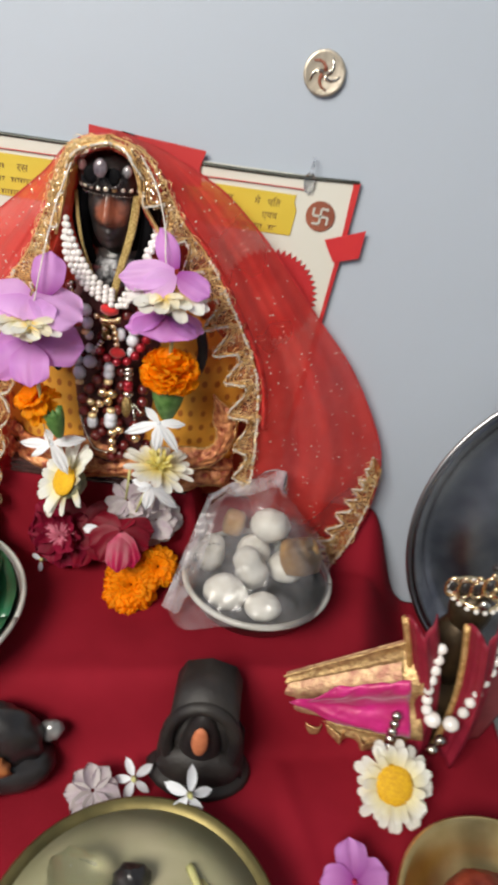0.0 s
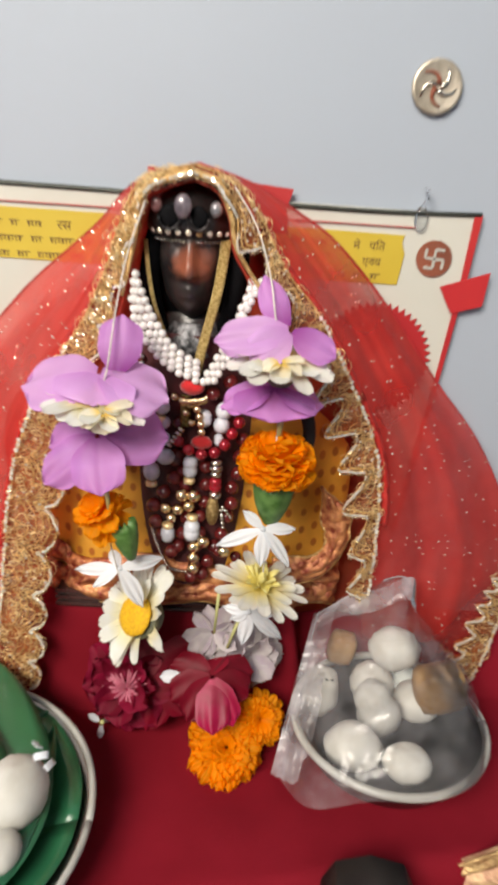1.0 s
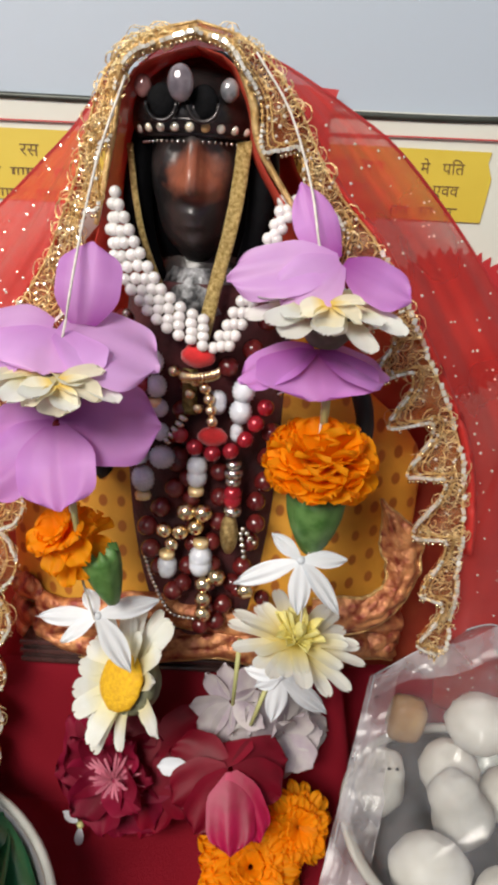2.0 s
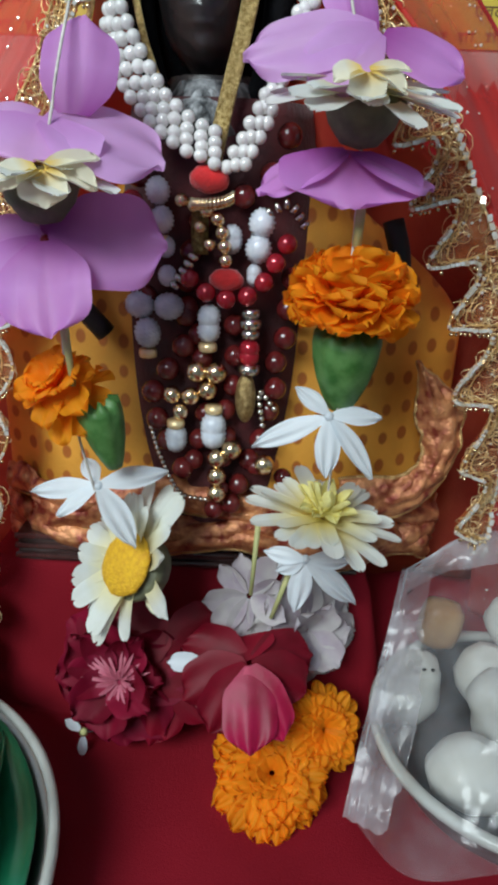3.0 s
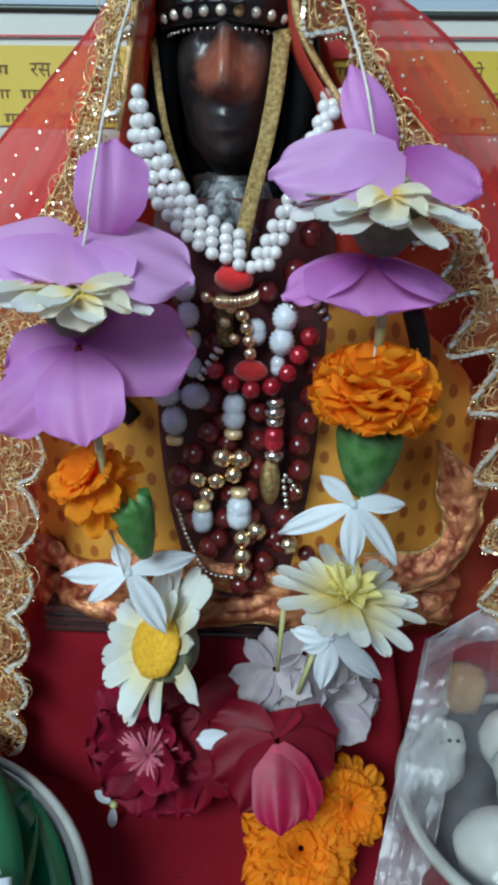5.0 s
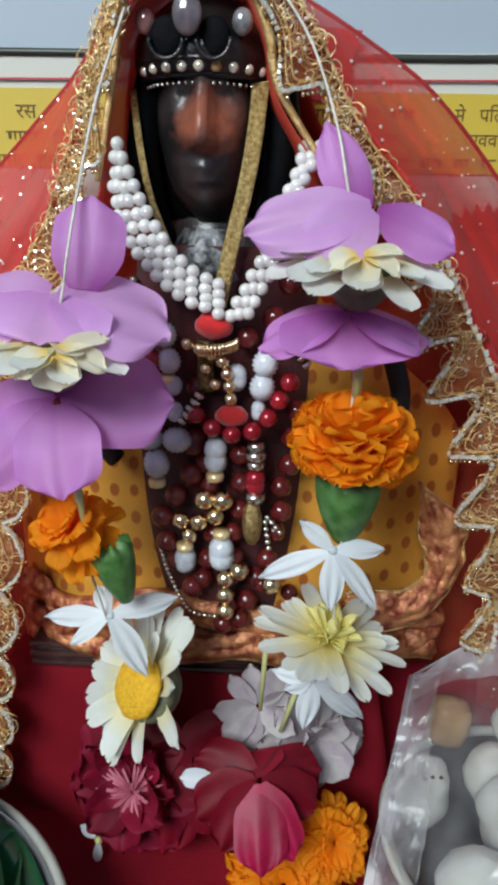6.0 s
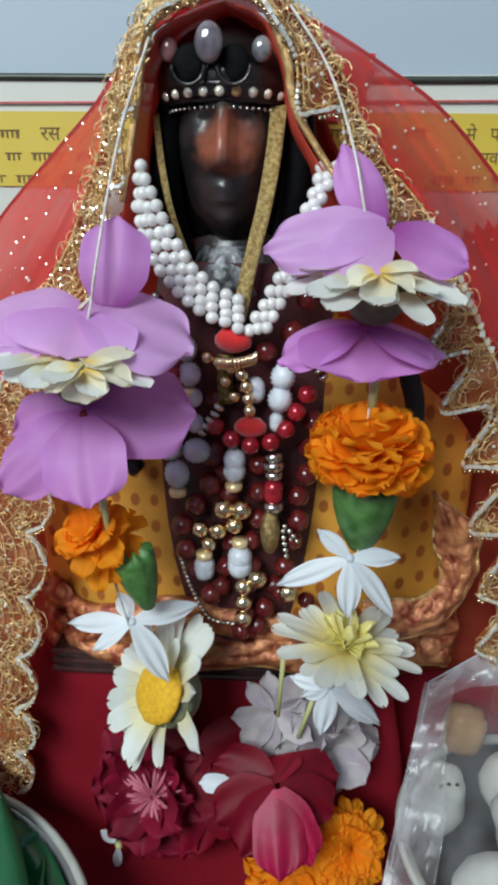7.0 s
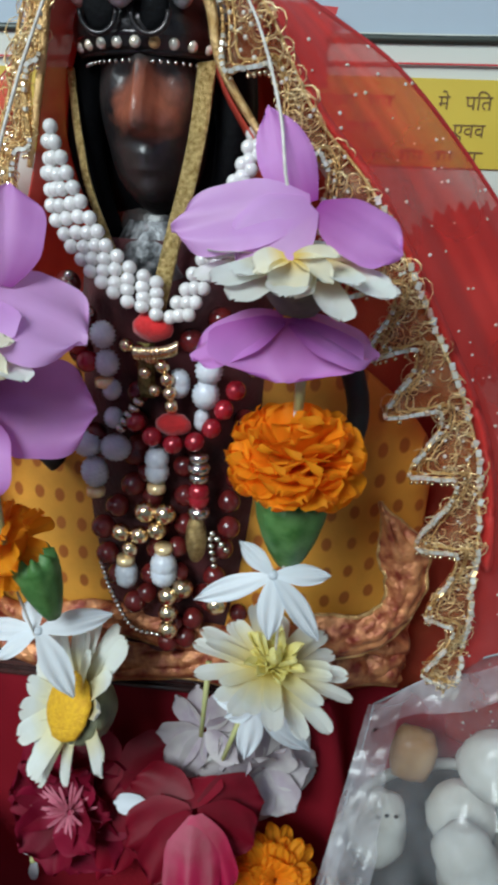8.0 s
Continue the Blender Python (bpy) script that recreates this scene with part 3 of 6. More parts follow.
def crown_pt(a, h):
    r = 0.0245 + 0.004 * math.sin(math.pi * h) - 0.010 * h * h
    return (r * math.sin(a), -r * 1.12 * math.cos(a), 0.025 * h)


_b.shell(lambda u, v: crown_pt((u - 0.5) * 4.0, v * (1.0 + 0.25 * math.cos((u - 0.5) * 9))), 40, 10, 0.002)
part("band", _b, DARK_METAL, _cr)
for h in (0.02, 0.2, 0.95):
    part("ridge", Mesh().tube([crown_pt(-2 + 0.1 * k, h) for k in range(41)], 0.0012, 6), DARK_METAL, _cr)
for k in range(9):
    x, y, z = crown_pt(-0.92 + 0.23 * k, 0.1)
    part("stone", Mesh().ball((x, y * 1.04, z), (0.0019, 0.0016, 0.0018), 8, 6), (AMBER if k == 5 else CRYSTAL), _cr)
for k in range(21):
    x, y, z = crown_pt(-1.0 + 0.1 * k, -0.05)
    part("bead", Mesh().ball((x, y * 1.03, z - 0.001), 0.0007, 6, 4), SILVER, _cr)
part("large_stone", Mesh().ball((-0.003, -0.0345, 0.0165), (0.0050, 0.0032, 0.0064), 16, 12), mat("lilac_stone", (0.22, 0.18, 0.20), 0.08, 0.1, (0.10, 0.08, 0.095), 160, clear=1.0), _cr, "oval pale lilac stone")
part("side_stone", Mesh().ball((0.0145, -0.0285, 0.0155), (0.0036, 0.0028, 0.0042), 12, 8), mat("clear_stone", (0.4, 0.38, 0.4), 0.06, 0.3, (0.12, 0.12, 0.13), 200, clear=1.0), _cr)
part("side_stone", Mesh().ball((-0.0185, -0.0245, 0.0165), (0.0036, 0.003, 0.0042), 12, 8), mat("pink_stone", (0.4, 0.2, 0.19), 0.1, 0.1, (0.25, 0.1, 0.1), 200, clear=1.0), _cr)
for s, x in ((-1, -0.0105), (1, 0.0052)):
    part("arch", Mesh().tube([(x + 0.0058 * math.cos(a), -0.0325 + 0.05 * abs(x + 0.0058 * math.cos(a) + 0.003), 0.0105 + 0.0064 * math.sin(a)) for a in np.linspace(math.pi, math.tau, 14)], 0.0009, 6), DARK_METAL, _cr)
    # solid black ball paints the shade of the recess inside the arch
    part("hollow", Mesh().ball((x, -0.0298, 0.0110), (0.0056, 0.0016, 0.0062), 14, 8), HAIR_AND_SHADE, _cr)

# clothes
_dr = thing("idol_dress", "dotted orange net skirt and maroon bodice with copper brocade hem", "dress")


def skirt_pt(a, z):
    """a runs across the front from side to side; z is the height."""
    k = (0.27 - z) / 0.17
    rx = 0.034 + 0.068 * smoothstep(0.0, 0.45, k)
    ry = 0.024 + 0.012 * k
    rip = 1 + 0.03 * math.sin(9 * a + 3 * k)
    return (-0.043 + rx * math.sin(a) * rip, 0.592 - ry * math.cos(a) * rip, z - 0.010 * math.sin(a) ** 2 * k)


part("skirt", Mesh().shell(lambda u, v: skirt_pt((u - 0.5) * 3.3, 0.27 - 0.165 * v), 60, 30, 0.0012), DOT_CLOTH, _dr)
part("bodice", Mesh().shell(lambda u, v: ((AX + 0.004) + (0.036 + 0.008 * math.sin(3 * v)) * math.sin((u - 0.5) * 2.8), 0.588 - (0.034 + 0.003 * math.sin(2.5 * v)) * math.cos((u - 0.5) * 2.8), 0.278 - 0.175 * v), 30, 30, 0.0015), MAROON, _dr)


def ruffle(u, v, zz, h, ph):
    x, y, z = skirt_pt((u - 0.5) * 3.05, zz)
    r = noise.noise(Vector((u * 26, v * 3, ph)))
    return (x + 0.003 * noise.noise(Vector((u * 20, v * 4, ph + 5))), y - 0.004 - 0.005 * math.sin(math.pi * v) - 0.0035 * r, z - h * v + 0.004 * math.sin(u * 19 + ph) + 0.003 * r)


for k, (zz, h) in enumerate(((0.125, 0.016), (0.114, 0.018), (0.104, 0.014))):
    part("hem", Mesh().shell(lambda u, v, zz=zz, h=h, k=k: ruffle(u, v, zz, h, k * 2.3), 110, 8, 0.0012), BROCADE, _dr, "gathered copper and maroon brocade hem")
    part("hem_edge", Mesh().tube([ruffle(q / 110, 1.0, zz, h, k * 2.3) for q in range(111)], 0.0011, 5), TAN_LACE, _dr)


_dp = spline([(0.038, 0.5565, 0.184), (0.0475, 0.556, 0.166), (0.0515, 0.555, 0.150), (0.047, 0.554, 0.134), (0.034, 0.553, 0.124), (0.010, 0.552, 0.122)], 60)


def drape(u, v):
    """Gathered brocade band that curves round the knee."""
    i = round(u * 60)
    d = (_dp[min(60, i + 1)] - _dp[max(0, i - 1)]).normalized()
    side = Vector((-d.z, 0, d.x))
    r = noise.noise(Vector((u * 16, v * 5, 1.0)))
    return _dp[i] + side * (v - 0.5) * (0.017 + 0.004 * math.sin(u * 9)) * smoothstep(-0.02, 0.3, u) + Vector((0.0008 * r, -0.004 * math.sin(math.pi * v) - 0.0022 * r, 0.001 * r))


part("drape", Mesh().shell(drape, 60, 20, 0.0012), BROCADE, _dr, "gathered brocade fold round the knee")
for _e in (0.0, 1.0):
    part("hem_edge", Mesh().tube([drape(q / 60, _e) for q in range(61)], 0.0010, 5), TAN_LACE, _dr)
for s, x0 in ((-1, -0.100), (1, 0.022)):
    pts = spline([(x0, 0.556, 0.238), (x0 + s * 0.004, 0.553, 0.222), (x0 + s * 0.001, 0.553, 0.205), (x0 - s * 0.01, 0.556, 0.19)], 14)
    part("cord", Mesh().tube(pts, 0.0042, 8), BLACK, _dr, "black cord loop")

# gold woven ribbons beside the face
_rb = []
for s, w, pts in ((1, 0.0030, [(-0.0315, 0.556, 0.333), (-0.0335, 0.553, 0.314), (-0.0365, 0.549, 0.297), (-0.0415, 0.545, 0.276), (-0.0455, 0.541, 0.256)]),
                  (-1, 0.0012, [(-0.0775, 0.559, 0.331), (-0.075, 0.556, 0.312), (-0.071, 0.552, 0.295), (-0.064, 0.549, 0.278), (-0.056, 0.547, 0.262)])):
    p = spline(pts, 24)
    r = Mesh().shell(lambda u, v, p=p, w=w: (p[round(u * 24)].x + (v - 0.5) * 2 * w, p[round(u * 24)].y - 0.0008 * math.sin(u * 150), p[round(u * 24)].z + 0.3 * (v - 0.5) * w), 24, 4, 0.0012)
    solo("gold_ribbon", r, mat("woven_gold", (0.62, 0.46, 0.2), 0.35, 0.9, (0.3, 0.2, 0.06), 700, 0.9, 1500), "narrow woven gold ribbon beside the statue's face", "ribbon", group="gold ribbons")
solo("collar", Mesh().lathe([(0.0135, 0.012), (0.0185, 0.004), (0.021, -0.006), (0.0155, -0.012)], (AX + 0.001, 0.571, 0.272), 24, 0.03), mat("frosted_silver", (0.26, 0.26, 0.27), 0.5, 0.5, (0.02, 0.02, 0.022), 190, 1.0, 300), "frosted silver collar on the statue's neck", "collar")

# ---- the veil ----
_ve = thing("veil", "sheer red net veil with gold lace and crystals, draped over statue", "veil")
R_IN = [(-0.050, 0.546, 0.3675), (-0.037, 0.545, 0.3625), (-0.029, 0.545, 0.347), (-0.0245, 0.546, 0.329), (-0.004, 0.547, 0.300), (0.015, 0.548, 0.269), (0.029, 0.549, 0.234), (0.045, 0.550, 0.202), (0.050, 0.550, 0.176), (0.057, 0.550, 0.151), (0.061, 0.551, 0.126), (0.062, 0.553, 0.098)]
R_LACE = [(-0.050, 0.551, 0.3720), (-0.029, 0.551, 0.3650), (-0.012, 0.552, 0.347), (0.004, 0.554, 0.319), (0.024, 0.555, 0.297), (0.044, 0.556, 0.264), (0.063, 0.556, 0.229), (0.071, 0.556, 0.208), (0.0755, 0.556, 0.185), (0.077, 0.556, 0.161), (0.078, 0.557, 0.126), (0.078, 0.558, 0.096)]
L_IN = [(-0.050, 0.546, 0.3675), (-0.064, 0.546, 0.3635), (-0.074, 0.545, 0.358), (-0.0785, 0.545, 0.347), (-0.082, 0.546, 0.329), (-0.089, 0.548, 0.300), (-0.103, 0.550, 0.26), (-0.118, 0.550, 0.213), (-0.1265, 0.549, 0.17), (-0.131, 0.546, 0.14), (-0.136, 0.543, 0.105), (-0.1405, 0.54, 0.06), (-0.145, 0.538, 0.026)]
L_LACE = [(-0.050, 0.551, 0.3720), (-0.070, 0.551, 0.3670), (-0.0825, 0.551, 0.3575), (-0.091, 0.552, 0.338), (-0.099, 0.553, 0.314), (-0.113, 0.555, 0.284), (-0.132, 0.556, 0.254), (-0.150, 0.556, 0.219), (-0.161, 0.556, 0.183), (-0.167, 0.554, 0.143), (-0.171, 0.551, 0.103), (-0.176, 0.547, 0.058), (-0.180, 0.545, 0.022)]
R_OUT = [(-0.049, 0.566, 0.3725), (-0.018, 0.577, 0.3635), (0.012, 0.583, 0.348), (0.030, 0.586, 0.337), (0.048, 0.590, 0.321), (0.073, 0.598, 0.295), (0.115, 0.607, 0.245), (0.152, 0.610, 0.203), (0.181, 0.611, 0.156), (0.197, 0.610, 0.118), (0.199, 0.606, 0.08), (0.19, 0.598, 0.04), (0.168, 0.585, 0.012)]
L_OUT = [(-0.049, 0.566, 0.3725), (-0.074, 0.578, 0.3665), (-0.092, 0.584, 0.356), (-0.108, 0.588, 0.338), (-0.128, 0.592, 0.320), (-0.163, 0.602, 0.289), (-0.208, 0.609, 0.237), (-0.243, 0.611, 0.192), (-0.272, 0.612, 0.135), (-0.285, 0.611, 0.085), (-0.285, 0.609, 0.06)]


def side_sheet(inn, out, sgn):
    """The net between the lace and the veil's outline, in soft hanging folds."""
    a = spline(inn + [(inn[-1][0] + sgn * 0.012, inn[-1][1] + 0.03, inn[-1][2] * 0.45)], 80)
    o = spline(out, 80)

    def fn(u, v):
        i = round(u * 80)
        p = (a[i] + Vector((-sgn * 0.003, 0.002, 0.0))).lerp(o[i], v)
        d = smoothstep(0, 0.3, u) * math.sin(math.pi * v)
        fan = v * 3.2 + 0.9 * u + 0.3 * math.sin(5 * u)
        p.y += 0.0038 * math.sin(fan * 3 + sgn + 3 * u) * d + 0.0007 * math.sin(fan * 11 + 4 * u) * d - 0.004 * d + 0.002 * noise.noise(Vector((u * 7, v * 5, sgn))) * d
        p.y = min(p.y, 0.6135)
        return p
    return fn


for sgn, inn, out in ((1, R_LACE, R_OUT), (-1, L_LACE, L_OUT)):
    f = side_sheet(inn, out, sgn)
    part("net", Mesh().shell(f, 80, 50, 0.0005), VEIL, _ve)
    part("fold", Mesh().shell(lambda u, v, f=f: Vector(f(0.06 + 0.62 * u, 0.05 + (0.05 + 0.05 * (1 - u)) * v)) + Vector((0, -0.0045 * math.sin(math.pi * v) - 0.001, 0)), 60, 8, 0.0006), VEIL, _ve, "gathered red net fold beside the lace")
    part("outer_hem", Mesh().tube([Vector(f(k / 80, 1.0)) for k in range(0, 81)], 0.0008, 5), VEIL_DENSE, _ve)
    rng = random.Random(5 + sgn)
    sq = Mesh()
    for _ in range(210):
        u, v = rng.uniform(0.05, 1.0) ** 0.7, rng.uniform(0.05, 1.0)
        g = rng.uniform(0.35, 0.8)
        sq.ball(Vector(f(u, v)) + Vector((0, -0.0007, 0)), (0.0009 * g, 0.0005, 0.0009 * g), 6, 4)
    tagged(part("sequin_scatter", sq, CRYSTAL, _ve, "tiny glittering sequins", smooth=False), kind="stuff")
# hood over the head, open to the front
_ri, _li = spline(R_IN, 60), spline(L_IN, 60)
part("hood", Mesh().shell(lambda u, v: _li[round(u * 26)].lerp(_ri[round(u * 26)], v) + Vector((0, 0.052 * math.sin(math.pi * v) ** 0.6, 0.003 * math.sin(math.pi * v) * u - 0.004)), 26, 24, 0.0006), LINING, _ve, "orange net lining behind the head")
part("hood_top", Mesh().shell(lambda u, v: Vector((-0.047 + (0.036 + 0.006 * v) * math.sin((u - 0.5) * 2.4), 0.547 + 0.026 * v, 0.3675 - 0.030 * (1 - math.cos((u - 0.5) * 2.4)) * 1.5 + 0.003 * math.sin(math.pi * v))), 30, 8, 0.0006), VEIL, _ve)
part("back_layer", Mesh().shell(lambda u, v: Vector((-0.046 + (u - 0.5) * 2 * (0.03 + 0.106 * smoothstep(0.0, 0.55, v)), 0.604 + 0.003 * math.sin(u * 30), 0.35 - 0.295 * v)), 40, 24, 0.0006), BACK_NET, _ve, "doubled orange-red net behind the statue")


def lace(inn, out, seed, period, depth, first=0.0, loops=1500, lobes=False):
    """Open gold net bounded by flat-bottomed scallops, with looped threads, crystals on the scallops and along the outer edge."""
    n = 320
    a, o = spline(inn, n), spline(out, n)
    rng = random.Random(seed)
    total = length(a)
    m = total / period

    def at(u, v):
        i = min(n, max(0, round(u * n)))
        p = a[i].lerp(o[i], v)
        p.y += 0.0010 * math.sin(u * 60 + 3 * v) - 0.0015
        return p

    def scal(u):
        s = (u * m + 0.25 * math.sin(u * 9 + seed)) % 1.0
        d = depth * smoothstep(first, first + 0.15, u)
        k = 0.5 + 0.5 * math.cos(math.pi * (s / 0.82) ** 1.3) if s < 0.82 else 0.5 - 0.5 * math.cos(math.pi * (s - 0.82) / 0.18)
        if lobes and u > 0.3:
            k = 1 - abs(math.sin(math.pi * s)) ** 0.55
        return 0.02 + d * k
    part("lace_backing", Mesh().shell(lambda u, v: at(u, (scal(u) + 0.05) * (1 - v) + v) + Vector((0, 0.003, 0)), n, 5, 0.0004), LACE_BACK, _ve, "amber net under the lace")
    part("lace_net", Mesh().shell(lambda u, v: at(u, scal(u) * (1 - v) + v), n, 5, 0.0004), GOLD_NET, _ve, "fine gold net lace")
    curls = Mesh()
    for _ in range(int(total * loops)):
        u = rng.uniform(0.03, 1)
        lo = scal(u)
        c = at(u, lo + (1 - lo) * rng.random()) + Vector((0, -0.0010, 0))
        r = rng.uniform(0.0012, 0.0042)
        ph, arc, sq = rng.uniform(0, 6.3), rng.uniform(3.0, 6.3), rng.uniform(0.5, 1.3)
        curls.tube([c + Vector((r * math.cos(ph + arc * k / 8), -0.0010 * math.sin(k * 0.9), r * sq * math.sin(ph + arc * k / 8))) for k in range(9)], rng.choice((0.00016, 0.0002, 0.00028)), 3)
    tagged(part("gold_thread", curls, GOLD, _ve, "looped gold threads"), kind="stuff")
    line = [at(k / 800, scal(k / 800)) + Vector((0, -0.0020, 0)) for k in range(801)]
    inner = [at(k / 800, min(1.0, scal(k / 800) + 0.13)) + Vector((0, -0.0016, 0.0006)) for k in range(801)]
    cord = Mesh()
    cord.tube(line, 0.0006, 4)
    cord.tube(inner, 0.0004, 4)
    for _w in ((0.26, 0.40, 0.55) if lobes else (0.26,)):
        cord.tube([at(k / 400, min(0.97, scal(k / 400) * (1 - 0.5 * _w) + _w)) + Vector((0, -0.0013, 0.0006)) for k in range(401)], 0.00042, 4)
    cord.tube([at(k / 80, 0.97) + Vector((0, -0.001, 0)) for k in range(81)], 0.0006, 5)
    part("lace_cord", cord, TAN_LACE, _ve, "twisted gold cord along the scallops")
    chain, drops = Mesh(), Mesh()
    zp = spline(line[::3], int(length(line) / 0.0021))
    for i, p in enumerate(zp):
        d = (zp[min(i + 1, len(zp) - 1)] - zp[max(i - 1, 0)])
        flat = abs(d.x) > 0.5 * d.length or (lobes and i > 0.35 * len(zp) and i % 14 > 5)
        if rng.random() < (0.97 if flat else 0.4):
            g = 1.0 if flat else 0.7
            chain.box(p + Vector((0, -0.0008, 0)), (0.0016 * g, 0.0013, 0.0017 * g), d.normalized().to_track_quat("Z", "Y").to_matrix() @ Euler((rng.uniform(-0.2, 0.2), rng.uniform(-0.2, 0.2), rng.uniform(-0.3, 0.3))).to_matrix())
            if flat and rng.random() < 0.6:
                drops.ball(p + Vector((0, -0.0004, -0.0021)), 0.0008, 6, 4)
    tagged(part("crystal_chain", chain, CRYSTAL, _ve, "row of square clear crystals", smooth=False), kind="stuff")
    tagged(part("gold_trim", drops, GOLD_BEAD, _ve, "fine gold beading under the crystals"), kind="stuff")
    row = Mesh()
    edge = spline([at(k / 40, 0.985) for k in range(14, 41)], int(total * 0.65 / 0.0032))
    for p in edge:
        if rng.random() < 0.82:
            row.box(p + Vector((rng.uniform(-0.0005, 0.0005), -0.0015, 0)), (0.0019, 0.0014, 0.0027), Euler((rng.uniform(-0.3, 0.3), rng.uniform(-0.4, 0.4), rng.uniform(-0.4, 0.4))).to_matrix())
    for _ in range(int(total * 330)):
        u = rng.uniform(0.05, 1)
        lo = scal(u)
        row.ball(at(u, lo + (1 - lo) * rng.random()) + Vector((0, -0.0018, 0)), rng.uniform(0.0004, 0.0009), 6, 4)
    tagged(part("crystal_edge", row, CRYSTAL, _ve, "scattered clear crystals on the lace", smooth=False), kind="stuff")


lace(R_IN, R_LACE, 21, 0.0262, 0.62, 0.05)
lace(L_IN, L_LACE, 22, 0.0262, 0.36, 0.05, 2300, True)
lace([(0.188, 0.603, 0.122), (0.172, 0.596, 0.082), (0.155, 0.586, 0.045), (0.140, 0.574, 0.018)], [(0.199, 0.605, 0.108), (0.193, 0.599, 0.068), (0.182, 0.590, 0.030), (0.166, 0.578, 0.006)], 23, 0.014, 0.4)
# tan ribbon that edges the hood
for pts in (R_IN[:5], L_IN[:6]):
    p = spline(pts, 30)
    part("hood_ribbon", Mesh().tube([q + Vector((0, -0.001, 0.0)) for q in p], 0.0022, 7, 0.0010), TAN_LACE, _ve, "twisted tan and gold ribbon edge")

# ---- necklaces ----
BEADS = {}


def bead(kind_, r):
    key = (kind_, round(r, 5))
    if key not in BEADS:
        if kind_ == "rib":
            b = Mesh().ball((0, 0, 0), (r, r, r * 1.1), 32, 18, lambda p: Vector((p.x, p.y, p.z)) * (0.87 + 0.13 * abs(math.cos(8 * math.atan2(p.y, p.x)) * math.cos(9 * math.acos(max(-1.0, min(1.0, p.z)))))))
        elif kind_ == "spacer":
            b = Mesh().lathe([(0, -r * 0.5), (r, -r * 0.45), (r * 1.1, 0), (r, r * 0.45), (0, r * 0.5)], n=10)
        else:
            b = Mesh().ball((0, 0, 0), r, 12, 8)
        BEADS[key] = b
    return BEADS[key]


MESHES = {}


def bead_at(parent, kind_, r, material, p, d=None, name="bead"):
    key = (kind_, round(r, 5), material.name)
    if key not in MESHES:
        MESHES[key] = bead(kind_, r).data(kind_, material)
    m = facing(p, d) if d is not None and d.length > 1e-6 else Matrix.Translation(p)
    return part(name, MESHES[key], None, parent, m=m)


def strand(parent, pts, r, kind_, material, gap=1.02, name="bead", jitter=0.0, seed=1):
    line = spline(pts, 200)
    n = max(1, int(length(line) / (2 * r * gap)))
    q = spline(pts, n)
    rng = random.Random(seed)
    for i in range(n + 1):
        d = q[min(i + 1, n)] - q[max(i - 1, 0)]
        bead_at(parent, kind_, r, material, q[i] + Vector((rng.uniform(-1, 1), rng.uniform(-0.5, 0), rng.uniform(-1, 1))) * jitter, d, name)


_pn = thing("pearl_necklace", "necklace of several strands of white pearls on the statue", "necklace")
for k in range(4):
    o = 0.0052 * k
    strand(_pn, [(-0.0815 - 0.1 * o, 0.5475, 0.3125 - 0.9 * o), (-0.0745 - 0.25 * o, 0.5435, 0.297 - 1.0 * o), (-0.061, 0.5405 - 0.15 * o, 0.2755 - 0.80 * o), (-0.045, 0.539 - 0.1 * o, 0.2655 - 0.62 * o)], 0.0025, "round", PEARL, 1.0, "pearl", 0.0004, k)
for k in range(3):
    o = 0.0054 * k
    strand(_pn, [(-0.0405 + 0.6 * o, 0.539, 0.2545 + 0.1 * o), (-0.033 + 0.55 * o, 0.5405, 0.268 + 0.05 * o), (-0.025 + 0.35 * o, 0.543, 0.285), (-0.0175 + 0.4 * o, 0.546, 0.306), (-0.0155 + 0.9 * o, 0.55, 0.312)], 0.0025, "round", PEARL, 1.0, "pearl", 0.0004, 10 + k)

_wn = thing("white_bead_necklace", "necklace of ribbed white beads with silver spacers", "necklace")
strand(_wn, [(-0.066, 0.545, 0.246), (-0.0645, 0.544, 0.236)], 0.0048, "rib", WHITE_BEAD)
strand(_wn, [(-0.063, 0.5435, 0.2265), (-0.0625, 0.543, 0.216)], 0.0038, "rib", WHITE_BEAD, 1.15)
strand(_wn, [(-0.0735, 0.5445, 0.2045), (-0.062, 0.5425, 0.2045)], 0.0055, "rib", WHITE_BEAD, 1.04)
strand(_wn, [(-0.0705, 0.5425, 0.1945), (-0.0703, 0.5425, 0.1935)], 0.0053, "rib", WHITE_BEAD, 3)
strand(_wn, [(-0.0465, 0.5425, 0.2010), (-0.0465, 0.5425, 0.196)], 0.0048, "rib", WHITE_BEAD, 2)
strand(_wn, [(-0.0275, 0.543, 0.236), (-0.0285, 0.5425, 0.227)], 0.0052, "rib", WHITE_BEAD, 0.85)
strand(_wn, [(-0.0298, 0.5425, 0.2185), (-0.0298, 0.5425, 0.2165)], 0.003, "rib", WHITE_BEAD, 2)
strand(_wn, [(-0.0385, 0.5445, 0.231), (-0.0385, 0.5445, 0.229)], 0.0042, "rib", WHITE_BEAD, 2)
strand(_wn, [(-0.044, 0.5405, 0.1575), (-0.044, 0.5405, 0.1535)], 0.0055, "rib", WHITE_BEAD, 2)
strand(_wn, [(-0.0595, 0.542, 0.152), (-0.0595, 0.542, 0.150)], 0.0048, "rib", WHITE_BEAD, 2)
for p in ((-0.0703, 0.542, 0.1862), (-0.0468, 0.542, 0.1895), (-0.044, 0.5408, 0.1645), (-0.0595, 0.5415, 0.1575), (-0.0655, 0.5435, 0.229)):
    bead_at(_wn, "spacer", 0.0034, GOLD, Vector(p), name="cap")

